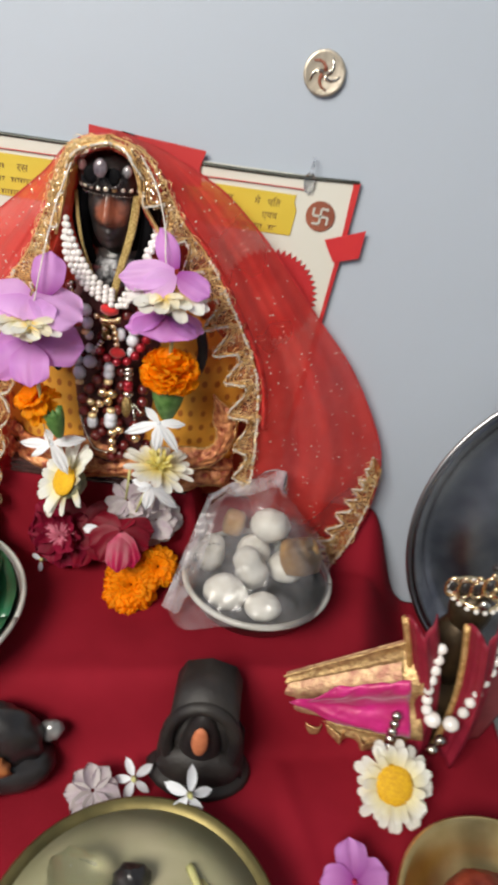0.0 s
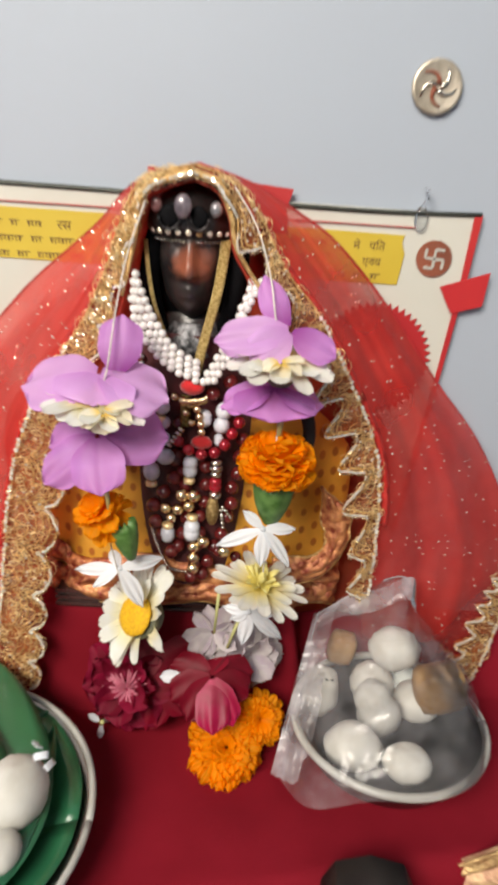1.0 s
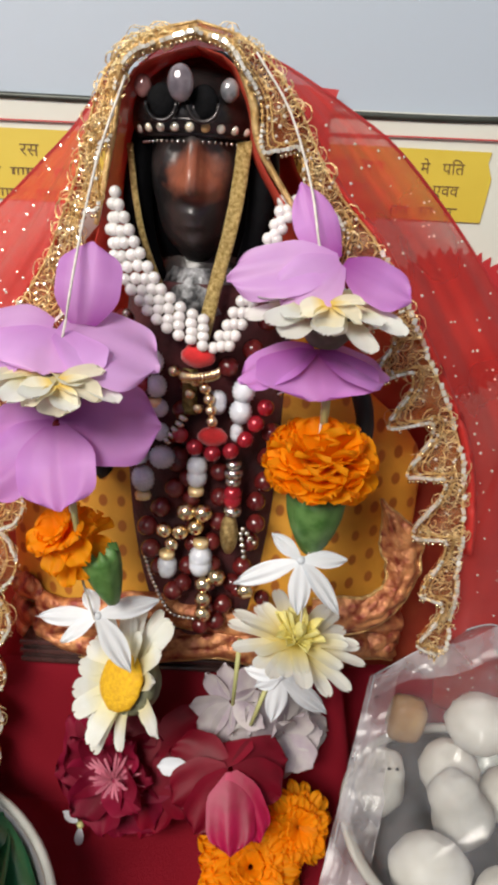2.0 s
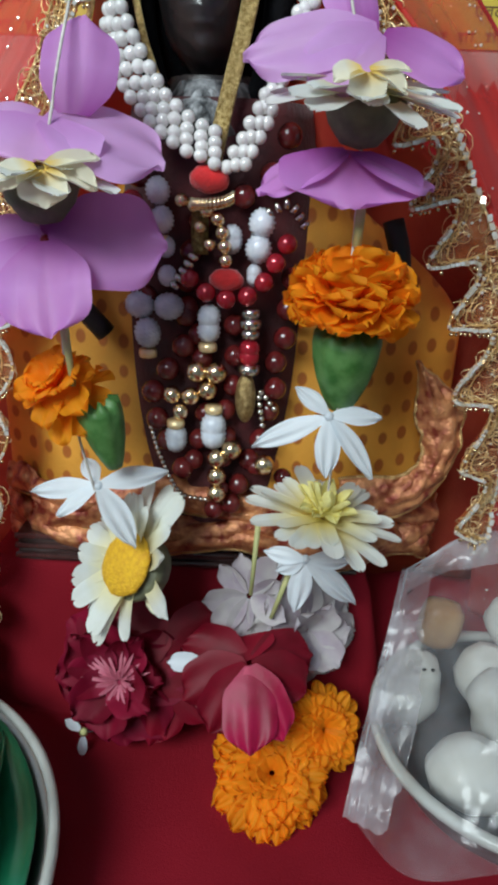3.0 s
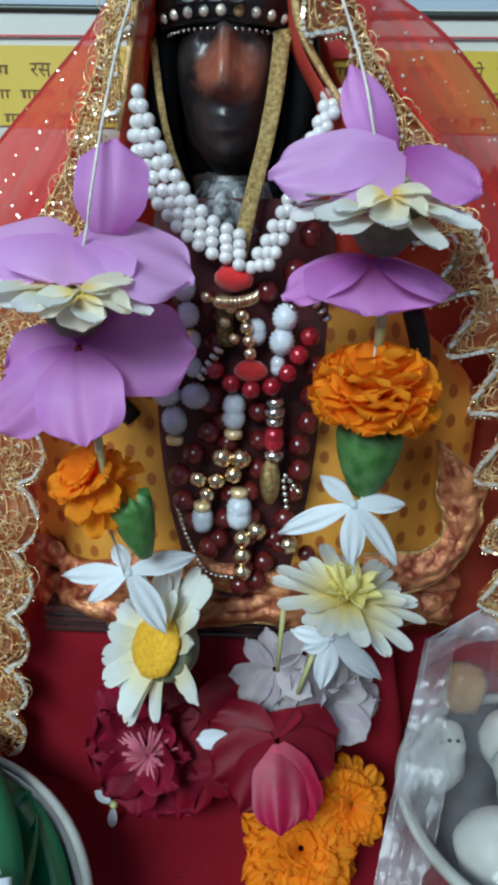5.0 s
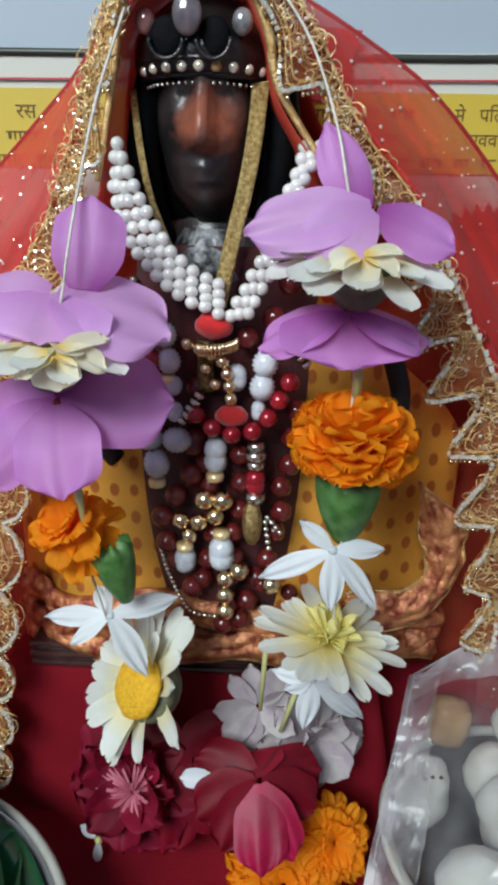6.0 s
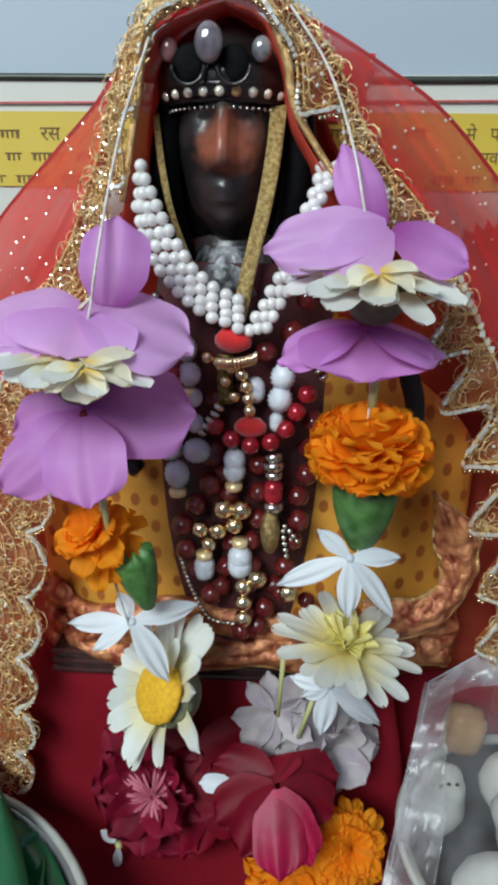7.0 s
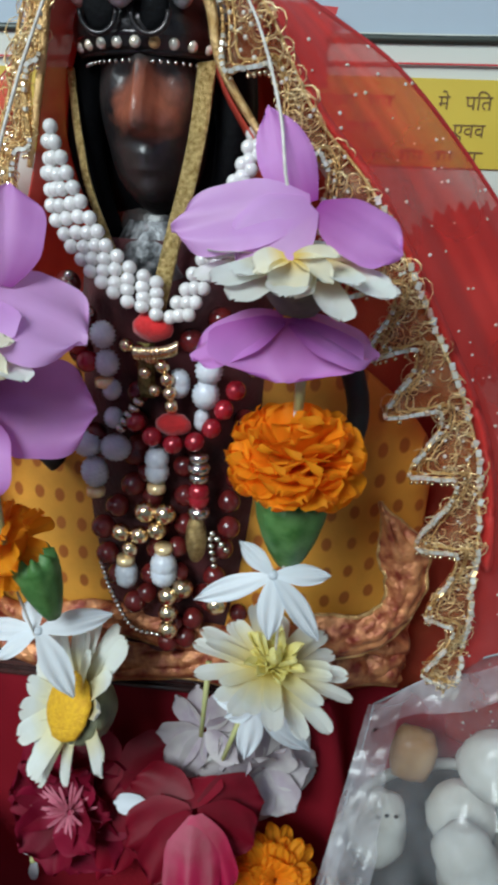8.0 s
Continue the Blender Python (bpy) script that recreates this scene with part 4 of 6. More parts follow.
_rn = thing("red_bead_necklace", "necklace of glossy red pearl beads with gold spacers", "necklace")
strand(_rn, [(-0.0755, 0.545, 0.242), (-0.0715, 0.5435, 0.2365)], 0.0042, "round", RED_BEAD)
strand(_rn, [(-0.054, 0.5415, 0.2155), (-0.047, 0.540, 0.2105), (-0.038, 0.5395, 0.2085), (-0.029, 0.5405, 0.2115), (-0.0235, 0.5415, 0.2195), (-0.018, 0.5435, 0.229)], 0.0038, "round", RED_BEAD, 1.05)
strand(_rn, [(-0.0305, 0.5415, 0.1895), (-0.0305, 0.5415, 0.1865)], 0.0042, "round", RED_BEAD, 2)
for k, zz in enumerate((0.2035, 0.1995, 0.1955, 0.1815)):
    bead_at(_rn, "spacer", 0.0034 + 0.0006 * (k % 2), SILVER, Vector((-0.0305, 0.5412, zz)), name="spacer")
part("tassel_bar", Mesh().ball((-0.0315, 0.542, 0.1695), (0.0042, 0.004, 0.0105), 12, 8), mat("gold_gauze", (0.5, 0.36, 0.16), 0.4, 0.8, (0.25, 0.16, 0.06), 500, 1, 900), _rn, "gold gauze bead")

_gn = thing("gold_bead_necklace", "necklace of shiny round gold beads", "necklace")
for pts, r in (([(-0.057, 0.5435, 0.243), (-0.0445, 0.5405, 0.238), (-0.0415, 0.540, 0.231), (-0.0405, 0.5405, 0.2225)], 0.0024),
               ([(-0.0500, 0.5415, 0.234), (-0.0465, 0.541, 0.228)], 0.0022), ([(-0.051, 0.5415, 0.1795), (-0.0435, 0.541, 0.1795)], 0.0040),
               ([(-0.061, 0.542, 0.1695), (-0.0535, 0.541, 0.1695), (-0.0465, 0.5405, 0.1725)], 0.0034), ([(-0.0575, 0.5412, 0.163), (-0.0575, 0.5412, 0.1625)], 0.003),
               ([(-0.0365, 0.5405, 0.1475), (-0.0305, 0.540, 0.1445), (-0.023, 0.5405, 0.1415)], 0.0038), ([(-0.0425, 0.5405, 0.1435), (-0.0425, 0.5405, 0.1275)], 0.0037)):
    strand(_gn, pts, r * 1.1, "round", GOLD_BEAD, 0.95, "gold_bead")

_dn = thing("garnet_necklace", "necklace of dark red faceted beads with silver links", "necklace")
strand(_dn, [(-0.078, 0.549, 0.262), (-0.073, 0.549, 0.25), (-0.079, 0.548, 0.226), (-0.072, 0.548, 0.206)], 0.00462, "round", GARNET, 1.15, jitter=0.0013)
strand(_dn, [(-0.055, 0.5475, 0.2), (-0.056, 0.546, 0.189), (-0.066, 0.5455, 0.176), (-0.068, 0.545, 0.158), (-0.058, 0.545, 0.138)], 0.00487, "round", GARNET, 1.12, jitter=0.0013)
strand(_dn, [(-0.018, 0.548, 0.265), (-0.026, 0.549, 0.25), (-0.035, 0.548, 0.246)], 0.00462, "round", GARNET, 1.12, jitter=0.0013)
strand(_dn, [(-0.036, 0.546, 0.197), (-0.036, 0.546, 0.185), (-0.044, 0.5455, 0.118)], 0.00437, "round", GARNET, 1.3, jitter=0.0013)
strand(_dn, [(-0.014, 0.549, 0.132), (-0.026, 0.547, 0.138)], 0.00386, "round", GARNET, 1.2, jitter=0.0013)
strand(_dn, [(-0.014, 0.550, 0.215), (-0.018, 0.550, 0.19), (-0.022, 0.549, 0.165), (-0.03, 0.548, 0.14), (-0.036, 0.547, 0.12)], 0.00470, "round", GARNET, 1.05, jitter=0.0013)
strand(_dn, [(-0.05, 0.549, 0.235), (-0.056, 0.549, 0.215), (-0.052, 0.548, 0.195), (-0.048, 0.547, 0.165), (-0.052, 0.547, 0.14)], 0.00454, "round", GARNET, 1.08, jitter=0.0013)
strand(_dn, [(-0.0695, 0.542, 0.155), (-0.066, 0.5415, 0.143), (-0.058, 0.541, 0.127), (-0.047, 0.541, 0.124)], 0.0011, "round", SILVER, 1.0, "silver_bead")
strand(_dn, [(-0.077, 0.545, 0.266), (-0.0765, 0.544, 0.258), (-0.07, 0.544, 0.254)], 0.0018, "round", SILVER, 1.1, "silver_bead")
strand(_dn, [(-0.020, 0.543, 0.165), (-0.026, 0.542, 0.172), (-0.0245, 0.542, 0.158)], 0.0013, "round", SILVER, 1.1, "silver_bead")
strand(_dn, [(-0.025, 0.542, 0.24), (-0.018, 0.542, 0.243), (-0.012, 0.544, 0.236)], 0.0019, "spacer", SILVER, 0.8, "silver_bead")
strand(_dn, [(-0.0595, 0.5415, 0.213), (-0.055, 0.541, 0.2195), (-0.0525, 0.541, 0.2235)], 0.0021, "spacer", SILVER, 0.7, "silver_bead")

for i, (p, r) in enumerate((((-0.0468, 0.541, 0.2505), (0.0072, 0.005, 0.005)), ((-0.0400, 0.5415, 0.2155), (0.0066, 0.004, 0.0042)))):
    _kn = thing("felt_knot", "red felt knot on the necklaces", "knot", group="felt knots")
    part("knot", Mesh().ball(p, r, 14, 10, lambda q: q * (1 + 0.1 * noise.noise(q * 3))), RED_FELT, _kn)
    if i == 0:
        _cp = part("cap", Mesh().shell(lambda u, v: (-0.0452 + 0.0072 * math.sin((u - 0.5) * 2.6), 0.5378, 0.2445 - 0.004 * v - 0.0016 * math.cos((u - 0.5) * 2.6) + 0.0028 * u), 16, 3, 0.001), GOLD_BEAD, _kn, "ribbed gold cap")
        for k in range(14):
            a = -1.25 + 2.5 * k / 13
            part("rib", Mesh().tube([(-0.0452 + 0.0078 * math.sin(a), 0.5372, 0.2448 - 0.0016 * math.cos(a) + 0.0002 * k), (-0.0452 + 0.0074 * math.sin(a), 0.5370, 0.2405 - 0.0016 * math.cos(a) + 0.0002 * k)], 0.0008, 5), GOLD_BEAD, _cp)
solo("gauze_strip", Mesh().shell(lambda u, v: (-0.0535 + 0.006 * u, 0.5455 - 0.001 * math.sin(u * 3), 0.244 - 0.02 * v), 4, 10, 0.001), mat("gold_gauze_strip", (0.3, 0.24, 0.08), 0.4, 0.8, (0.12, 0.09, 0.03), 600, 1, 900), "olive gold gauze strip behind the beads", "strip")

# ---- flowers ----
def petal(L, W, cup=0.2, droop=0.0, tip=0.5, ruffle=0.0, nu=8, nv=6, seed=0, base=0.15, notch=0.0, thick=0.0004, ribs=0.0):
    """A petal along +x, face up (+z): cup lifts its sides, droop bends the tip down."""
    rng = random.Random(seed)
    ph = rng.uniform(0, 6)

    p1, p2 = 0.35 + 0.25 * tip, 0.75 - 0.45 * tip

    def fn(u, v):
        s = 2 * v - 1
        u = 1 - (1 - u) ** 1.7
        w = W / 2 * (base + (1 - base) * math.sin(math.pi / 2 * min(1.0, u / p1)))
        if u > p2:
            w *= math.sqrt(max(0.06, 1 - ((u - p2) / (1 - p2)) ** (3.2 if tip < 0.5 else 2.0)))
        x = L * u * (1 - notch * (1 - abs(s)) * u * u * 0.25) - 0.08 * L * s * s * u * u
        z = cup * W * s * s * (0.3 + 0.7 * math.sin(math.pi * u * 0.9)) - droop * L * u * u + ruffle * L * math.sin(7 * s + ph) * u * u + ribs * W * ((math.exp(-(s / 0.09) ** 2) * -1.4 + 0.22 * math.cos(17 * s + 2 * u)) * math.sin(math.pi * min(1, u * 1.1)) + 0.9 * math.sin(2.2 * s + 4 * u + ph) * u)
        return (x, s * w, z)
    return Mesh().grid(fn, nu, nv)


def bloom(name, label, at, rings, material, category="flower", group="", seed=0, part_name="petal", arc=360):
    """A flower with rings of petals: (count, length, width, lift in degrees, height, extra petal options)."""
    f = thing(name, label, category, at, group)
    rng = random.Random(seed)
    for ri, (n, L, W, lift, h, opt) in enumerate(rings):
        var = [petal(L * k, W * k, seed=seed * 31 + ri * 7 + q, **opt).data(part_name, material) for q, k in enumerate((1.0, 0.9, 1.08))]
        off = rng.uniform(0, 360) if arc == 360 else 180 - arc / 2
        for i in range(n):
            a = off + arc * i / n + rng.uniform(-9, 9)
            m = Matrix.Rotation(radians(a), 4, "Z") @ Matrix.Translation((0.0012, 0, h)) @ Matrix.Rotation(-radians(lift + rng.uniform(-8, 8)), 4, "Y") @ Matrix.Rotation(radians(rng.uniform(-12, 12)), 4, "X")
            part(part_name, var[rng.randrange(3)], None, f, m=m)
    return f


def spread(name, label, category, at, axis, petals, group="", seed=0, throat=None, tip=0.28):
    """An open flower: axis is the way it faces; each petal has its heading (0 right, 90 up), lift, length, width and stuff."""
    f = thing(name, label, category, facing(at, axis), group)
    rng = random.Random(seed)
    for i, (a, lift, L, W, material) in enumerate(petals):
        white = material is JASMINE
        me = petal(L, W * (0.84 if white else 1.0), cup=-0.06 + 0.05 * (i % 3), droop=0.12 if tip < 0.5 else 0.24, tip=tip, ruffle=0.05 if white else 0.035, nu=16, nv=18, seed=seed + i, base=0.3, ribs=0.0 if material in (ROSE, PINK, MAROON, JASMINE) else 0.013).data("petal", material)
        part("petal", me, None, f, m=Matrix.Rotation(radians(a), 4, "Z") @ Matrix.Translation((0.001, 0, 0.0005 * i)) @ Matrix.Rotation(-radians(lift), 4, "Y") @ Matrix.Rotation(radians(rng.uniform(-10, 10)), 4, "X"))
    if throat:
        part("throat", Mesh().ball((0, 0, 0.001), (0.0019, 0.0019, 0.0014), 10, 6), throat, f)
    return f


def mum(at, r, seed, label, disc=True, lift=12, calyx=True, n=18, heart=0.36, wide=0.27, inner=False, arc=360):
    """A white chrysanthemum: rings of blunt strap petals, a yellow heart, a green cup behind."""
    o = dict(cup=0.10, droop=0.05, tip=0.0, ruffle=0.008, nu=12, nv=6, base=0.45, notch=0.5)
    rings = [(n, r, r * wide, lift, 0.0, o), (n - 4, r * 0.86, r * wide * 0.95, lift + (10 if lift > 1 else 2), 0.001, o)]
    if inner:
        rings.append((5, r * 0.5, r * 0.36, lift + 32, 0.003, dict(o, cup=0.25, droop=0.12)))
    f = bloom("chrysanthemum", label, at, rings, WHITE_PETAL, "chrysanthemum", "white chrysanthemums", seed, arc=arc)
    if disc:
        part("disc", Mesh().ball((0, 0, 0.004), (r * heart, r * heart, r * heart * 0.28), 24, 10, lambda q: q * (1 + 0.08 * noise.noise(q * 9))), YELLOW, f, "yellow flower heart")
    else:
        o2 = dict(cup=0.5, droop=-0.2, tip=0.5, nu=6, nv=4, base=0.4)
        me = [petal(r * k, r * 0.17, seed=seed + q, **o2).data("floret", FLORET) for q, k in enumerate((0.3, 0.46))]
        rng = random.Random(seed)
        for i in range(34):
            part("floret", me[i % 2], None, f, m=Matrix.Rotation(rng.uniform(0, 6.28), 4, "Z") @ Matrix.Translation((0.001, 0, 0.003)) @ Matrix.Rotation(-radians(rng.uniform(10, 62)), 4, "Y"))
    if calyx:
        part("calyx", Mesh().lathe([(0.0, -0.017), (0.006, -0.0155), (r * 0.34, -0.010), (r * 0.42, -0.003), (r * 0.4, 0.0), (r * 0.2, 0.001)], n=16), mat("olive_calyx", (0.085, 0.085, 0.05), 0.6, 0, (0.16, 0.16, 0.09), 140, 0.4, 300), f, "olive green flower base")
    return f


def jasmine(at, L, seed, label="white jasmine flower with five slim petals", n=5, droop=0.3, lift=-12):
    f = bloom("jasmine", label, at, [(n, L, L * 0.42, lift, 0.0, dict(cup=0.15, droop=droop, tip=0.55, ruffle=0.02, nu=8, nv=5, base=0.25))], JASMINE, "jasmine", "jasmine flowers", seed)
    part("tube", Mesh().tube([(0, 0, 0.001), (0, 0, 0.010)], 0.0022, 8, 0.0014), PALE_GREEN, f)
    return f


def marigold(at, r, seed, label, layers=((16, 0.55, -25, 0.0), (16, 0.55, 5, 0.002), (15, 0.5, 30, 0.0035), (12, 0.42, 52, 0.0045), (8, 0.32, 75, 0.005)), core=True, wide=0.42):
    o = dict(cup=0.12, droop=0.2, tip=0.0, ruffle=0.09, nu=8, nv=10, base=0.35, notch=0.25)
    rings = [(n, r * (0.55 + k * 0.75), r * wide, lift, h * r / 0.012, o) for n, k, lift, h in layers]
    f = bloom("marigold", label, at, rings, MARIGOLD, "marigold", "orange marigolds", seed)
    if core:
        part("heart", Mesh().ball((0, 0, 0.002), (r * 0.6, r * 0.6, r * 0.45), 14, 8), MARIGOLD, f)
    return f


def pompom(at, axis, r, h, n, seed, label, gaps=0.0):
    """A full marigold: ruffled petals pointing out all over a flattened ball."""
    f = thing("marigold", label, "marigold", facing(at, axis), "orange marigolds")
    rng = random.Random(seed)
    o = dict(cup=0.14, droop=0.10, tip=0.0, ruffle=0.08, nu=7, nv=9, base=0.5, notch=0.8)
    var = [petal(r * k, r * 0.72, seed=seed + q, **o).data("petal", MARIGOLD) for q, k in enumerate((0.62, 0.7, 0.56))]
    for i in range(n):
        z = 1 - 1.35 * (i + 0.5) / n
        a = i * 2.39996 + rng.uniform(-0.2, 0.2)
        s = math.sqrt(max(0.0, 1 - z * z))
        d = Vector((s * math.cos(a), s * math.sin(a), z))
        if rng.random() < gaps:
            continue
        c = Vector((d.x * r * 0.48, d.y * r * 0.48, d.z * h * 0.5))
        out = Vector((d.x, d.y, d.z * 0.8 + 0.05)).normalized()
        up = Vector((-d.x * 0.8, -d.y * 0.8, 1.0)) if z > -0.35 else Vector((0, 0, 1))
        side = up.cross(out)
        if side.length < 1e-3:
            side = Vector((1, 0, 0))
        side.normalize()
        nrm = out.cross(side)
        m = Matrix((out, side, nrm)).transposed().to_4x4()
        m.translation = c
        part("petal", var[rng.randrange(3)], None, f, m=m @ Matrix.Rotation(rng.uniform(-0.6, 0.6), 4, "X") @ Matrix.Rotation(rng.uniform(-0.3, 0.3), 4, "Y"))
    part("heart", Mesh().ball((0, 0, 0), (r * 0.62, r * 0.62, h * 0.62), 14, 8), MARIGOLD, f)
    return f


def calyx(at, r, h, f):
    """A green urn of fused, ridged sepals that narrows to the stem."""
    prof = ((0.55, 0.04), (1.0, 0.0), (1.04, -0.12), (0.98, -0.32), (0.82, -0.55), (0.58, -0.78), (0.36, -0.94), (0.0, -1.0))
    b = Mesh()
    n = 48
    vs = [(r * k * (1 + 0.05 * abs(math.cos(4 * math.tau * i / n))) * math.cos(math.tau * i / n), r * k * (1 + 0.05 * abs(math.cos(4 * math.tau * i / n))) * math.sin(math.tau * i / n), h * z + (0.05 * h * math.cos(8 * math.tau * i / n) if z > -0.01 else 0)) for k, z in prof for i in range(n)]
    b.add(vs, [(j * n + i, j * n + (i + 1) % n, (j + 1) * n + (i + 1) % n, (j + 1) * n + i) for j in range(len(prof) - 1) for i in range(n)])
    part("calyx", b, GREEN, f, "ridged green flower base", m=at)


# right garland
GX, GY = 0.0035, 0.521
_g = thing("garland_string", "thin white cotton string of a flower garland", "string", group="garland strings")
part("string", Mesh().tube(spline([(-0.028, 0.545, 0.362), (-0.015, 0.540, 0.343), (-0.006, 0.530, 0.318), (-0.0022, 0.5175, 0.298), (GX, GY, 0.27), (GX, GY, 0.18), (0.002, GY, 0.13)], 40), 0.0005, 6), STRING, _g)
part("stem", Mesh().tube([(GX + 0.002, GY - 0.001, 0.247), (GX + 0.0015, GY - 0.001, 0.231)], 0.0016, 8), PALE_GREEN, _g)
solo("orchid_petal", petal(0.030, 0.017, -0.14, 0.05, 0.7, 0.02, 14, 16, 3, 0.5, ribs=0.02), ORCHID, "upright purple orchid petal on the garland string", "petal", facing((0.003, 0.5225, 0.2925), (0.12, -0.96, 0.3), 0) @ Matrix.Rotation(radians(112), 4, "Z"), "loose orchid petals")
spread("orchid", "pale purple orchid with broad petals on the garland", "orchid", (0.006, 0.514, 0.2925), (-0.03, -0.76, 0.64),
       [(336, -4, 0.027, 0.019, ORCHID), (190, 0, 0.040, 0.022, PALE_ORCHID), (222, -6, 0.026, 0.022, PALE_ORCHID)], "orchids on the garlands", 41)
mum(facing((0.0035, 0.517, 0.2775), (0.05, -0.16, 1)), 0.0310, 42, "white chrysanthemum threaded between orchids on the garland", lift=-3, heart=0.12, wide=0.33, n=15)
spread("orchid", "purple orchid with drooping petals on the garland", "orchid", (0.0, 0.519, 0.2600), (0.0, -0.42, 0.9),
       [(354, -12, 0.029, 0.026, ORCHID), (194, -15, 0.031, 0.024, ORCHID), (272, -27, 0.020, 0.046, ORCHID)], "orchids on the garlands", 43)
_m = pompom((0.0050, 0.522, 0.2120), (0.02, -0.12, 1), 0.0215, 0.0150, 92, 44, "full orange marigold threaded on the garland")
calyx(Matrix.Translation((0, -0.001, -0.0105)), 0.0116, 0.031, _m)
spread("jasmine", "white jasmine flower with five slim petals on the garland", "jasmine", (0.0, 0.518, 0.1712), (0.05, -0.75, 0.6),
       [(199, -6, 0.029, 0.0105, JASMINE), (268, -4, 0.021, 0.0115, JASMINE), (311, -8, 0.027, 0.0100, JASMINE), (4, 0, 0.0195, 0.0095, JASMINE), (140, 12, 0.015, 0.0085, JASMINE)], "jasmine flowers", 45, JASMINE, 0.75)
mum(facing((0.001, GY + 0.002, 0.1265), (0.16, -0.14, 1.0)), 0.0305, 46, "pale yellow-white chrysanthemum facing forward on the garland", disc=False, lift=6, calyx=False, n=15, wide=0.24, inner=False)
spread("jasmine", "white jasmine with long petals under the chrysanthemum", "jasmine", (-0.0045, 0.524, 0.108), (0.1, -0.8, 0.3),
       [(262, 0, 0.0225, 0.0125, JASMINE), (318, -4, 0.031, 0.0115, JASMINE), (205, 0, 0.012, 0.009, JASMINE), (355, -4, 0.02, 0.010, JASMINE), (170, 0, 0.016, 0.009, JASMINE)], "jasmine flowers", 47, JASMINE, 0.75)
for a, b in (((-0.024, 0.531, 0.121), (-0.026, 0.526, 0.088)), ((-0.010, 0.53, 0.098), (-0.017, 0.527, 0.076))):
    solo("flower_stem", Mesh().tube([a, b], 0.0013, 8, 0.0009), PALE_GREEN, "thin pale flower stem under the garland", "stem", group="flower stems")

# left garland
LX, LY = -0.092, 0.503
_g = thing("garland_string", "thin white cotton string of a flower garland", "string", group="garland strings")
part("string", Mesh().tube(spline([(-0.075, 0.540, 0.352), (-0.083, 0.530, 0.325), (-0.0865, 0.515, 0.298), (-0.088, LY - 0.004, 0.272), (LX, LY, 0.25), (-0.092, 0.508, 0.18), (-0.085, 0.515, 0.13)], 40), 0.0005, 6), STRING, _g)
part("stem", Mesh().tube([(-0.0915, 0.5045, 0.207), (-0.089, 0.5035, 0.183)], 0.0016, 8, 0.001), PALE_GREEN, _g)
solo("orchid_petal", petal(0.03, 0.0235, -0.1, 0.08, 0.3, 0.02, 14, 16, 5, 0.4, ribs=0.015), ORCHID, "upright purple orchid petal on the garland string", "petal", facing((-0.0845, LY + 0.003, 0.2675), (0.1, -0.95, 0.3), 0) @ Matrix.Rotation(radians(85), 4, "Z"), "loose orchid petals")
spread("orchid", "pale purple orchid with broad petals on the garland", "orchid", (-0.0935, 0.503, 0.2660), (0.0, -0.46, 0.89),
       [(184, -8, 0.042, 0.038, PALE_ORCHID), (350, -10, 0.038, 0.036, PALE_ORCHID), (268, -10, 0.019, 0.042, PALE_ORCHID)], "orchids on the garlands", 51)
mum(facing((-0.0938, 0.499, 0.2525), (0.04, -0.10, 1)), 0.0305, 52, "white chrysanthemum threaded between orchids on the garland", lift=0, heart=0.14, wide=0.33, n=15)
spread("orchid", "bright purple orchid with wide open petals on the garland", "orchid", (-0.0942, 0.5025, 0.2305), (-0.02, -0.85, 0.5),
       [(120, -25, 0.02, 0.026, ORCHID), (50, -25, 0.02, 0.026, ORCHID), (192, -10, 0.029, 0.024, ORCHID), (224, 0, 0.038, 0.024, ORCHID), (4, -6, 0.037, 0.031, ORCHID), (278, 4, 0.031, 0.029, ORCHID)], "orchids on the garlands", 53, ROSE)
_m = marigold(facing((-0.0935, 0.512, 0.177), (-0.40, -0.5, 0.75)), 0.0170, 54, "ragged orange marigold with few petals on the garland", layers=((7, 0.66, -20, 0.0), (7, 0.5, 12, 0.003), (8, 0.3, 40, 0.005), (7, 0.1, 64, 0.005)), wide=0.72)
calyx(_m.matrix_basis.inverted() @ facing((-0.0825, 0.509, 0.175), (-0.2, -0.1, 1)), 0.0076, 0.027, _m)
spread("jasmine", "white jasmine flower with slim petals on the garland", "jasmine", (-0.0852, 0.515, 0.1402), (0.0, -0.7, 0.7),
       [(181, -8, 0.030, 0.0105, JASMINE), (212, -6, 0.019, 0.0095, JASMINE), (308, -4, 0.026, 0.0125, JASMINE), (20, -2, 0.026, 0.0115, JASMINE), (120, 0, 0.013, 0.009, JASMINE)], "jasmine flowers", 55, JASMINE, 0.75)
_m = mum(facing((-0.0735, 0.517, 0.105), (-0.60, -0.62, 0.5)), 0.0345, 56, "white chrysanthemum with yellow heart facing forward on the garland", lift=2, heart=0.38, n=15, arc=235)
for _a, _lift, _l in ((28, 10, 0.026), (318, -40, 0.02), (345, -6, 0.03)):
    part("petal", petal(_l, 0.0075, 0.2, -0.25, 0.2, 0.01, 10, 5, _a, 0.4).data("petal", WHITE_PETAL), None, _m, m=Matrix.Rotation(radians(_a), 4, "Z") @ Matrix.Translation((0.002, 0, -0.002)) @ Matrix.Rotation(-radians(_lift), 4, "Y"))

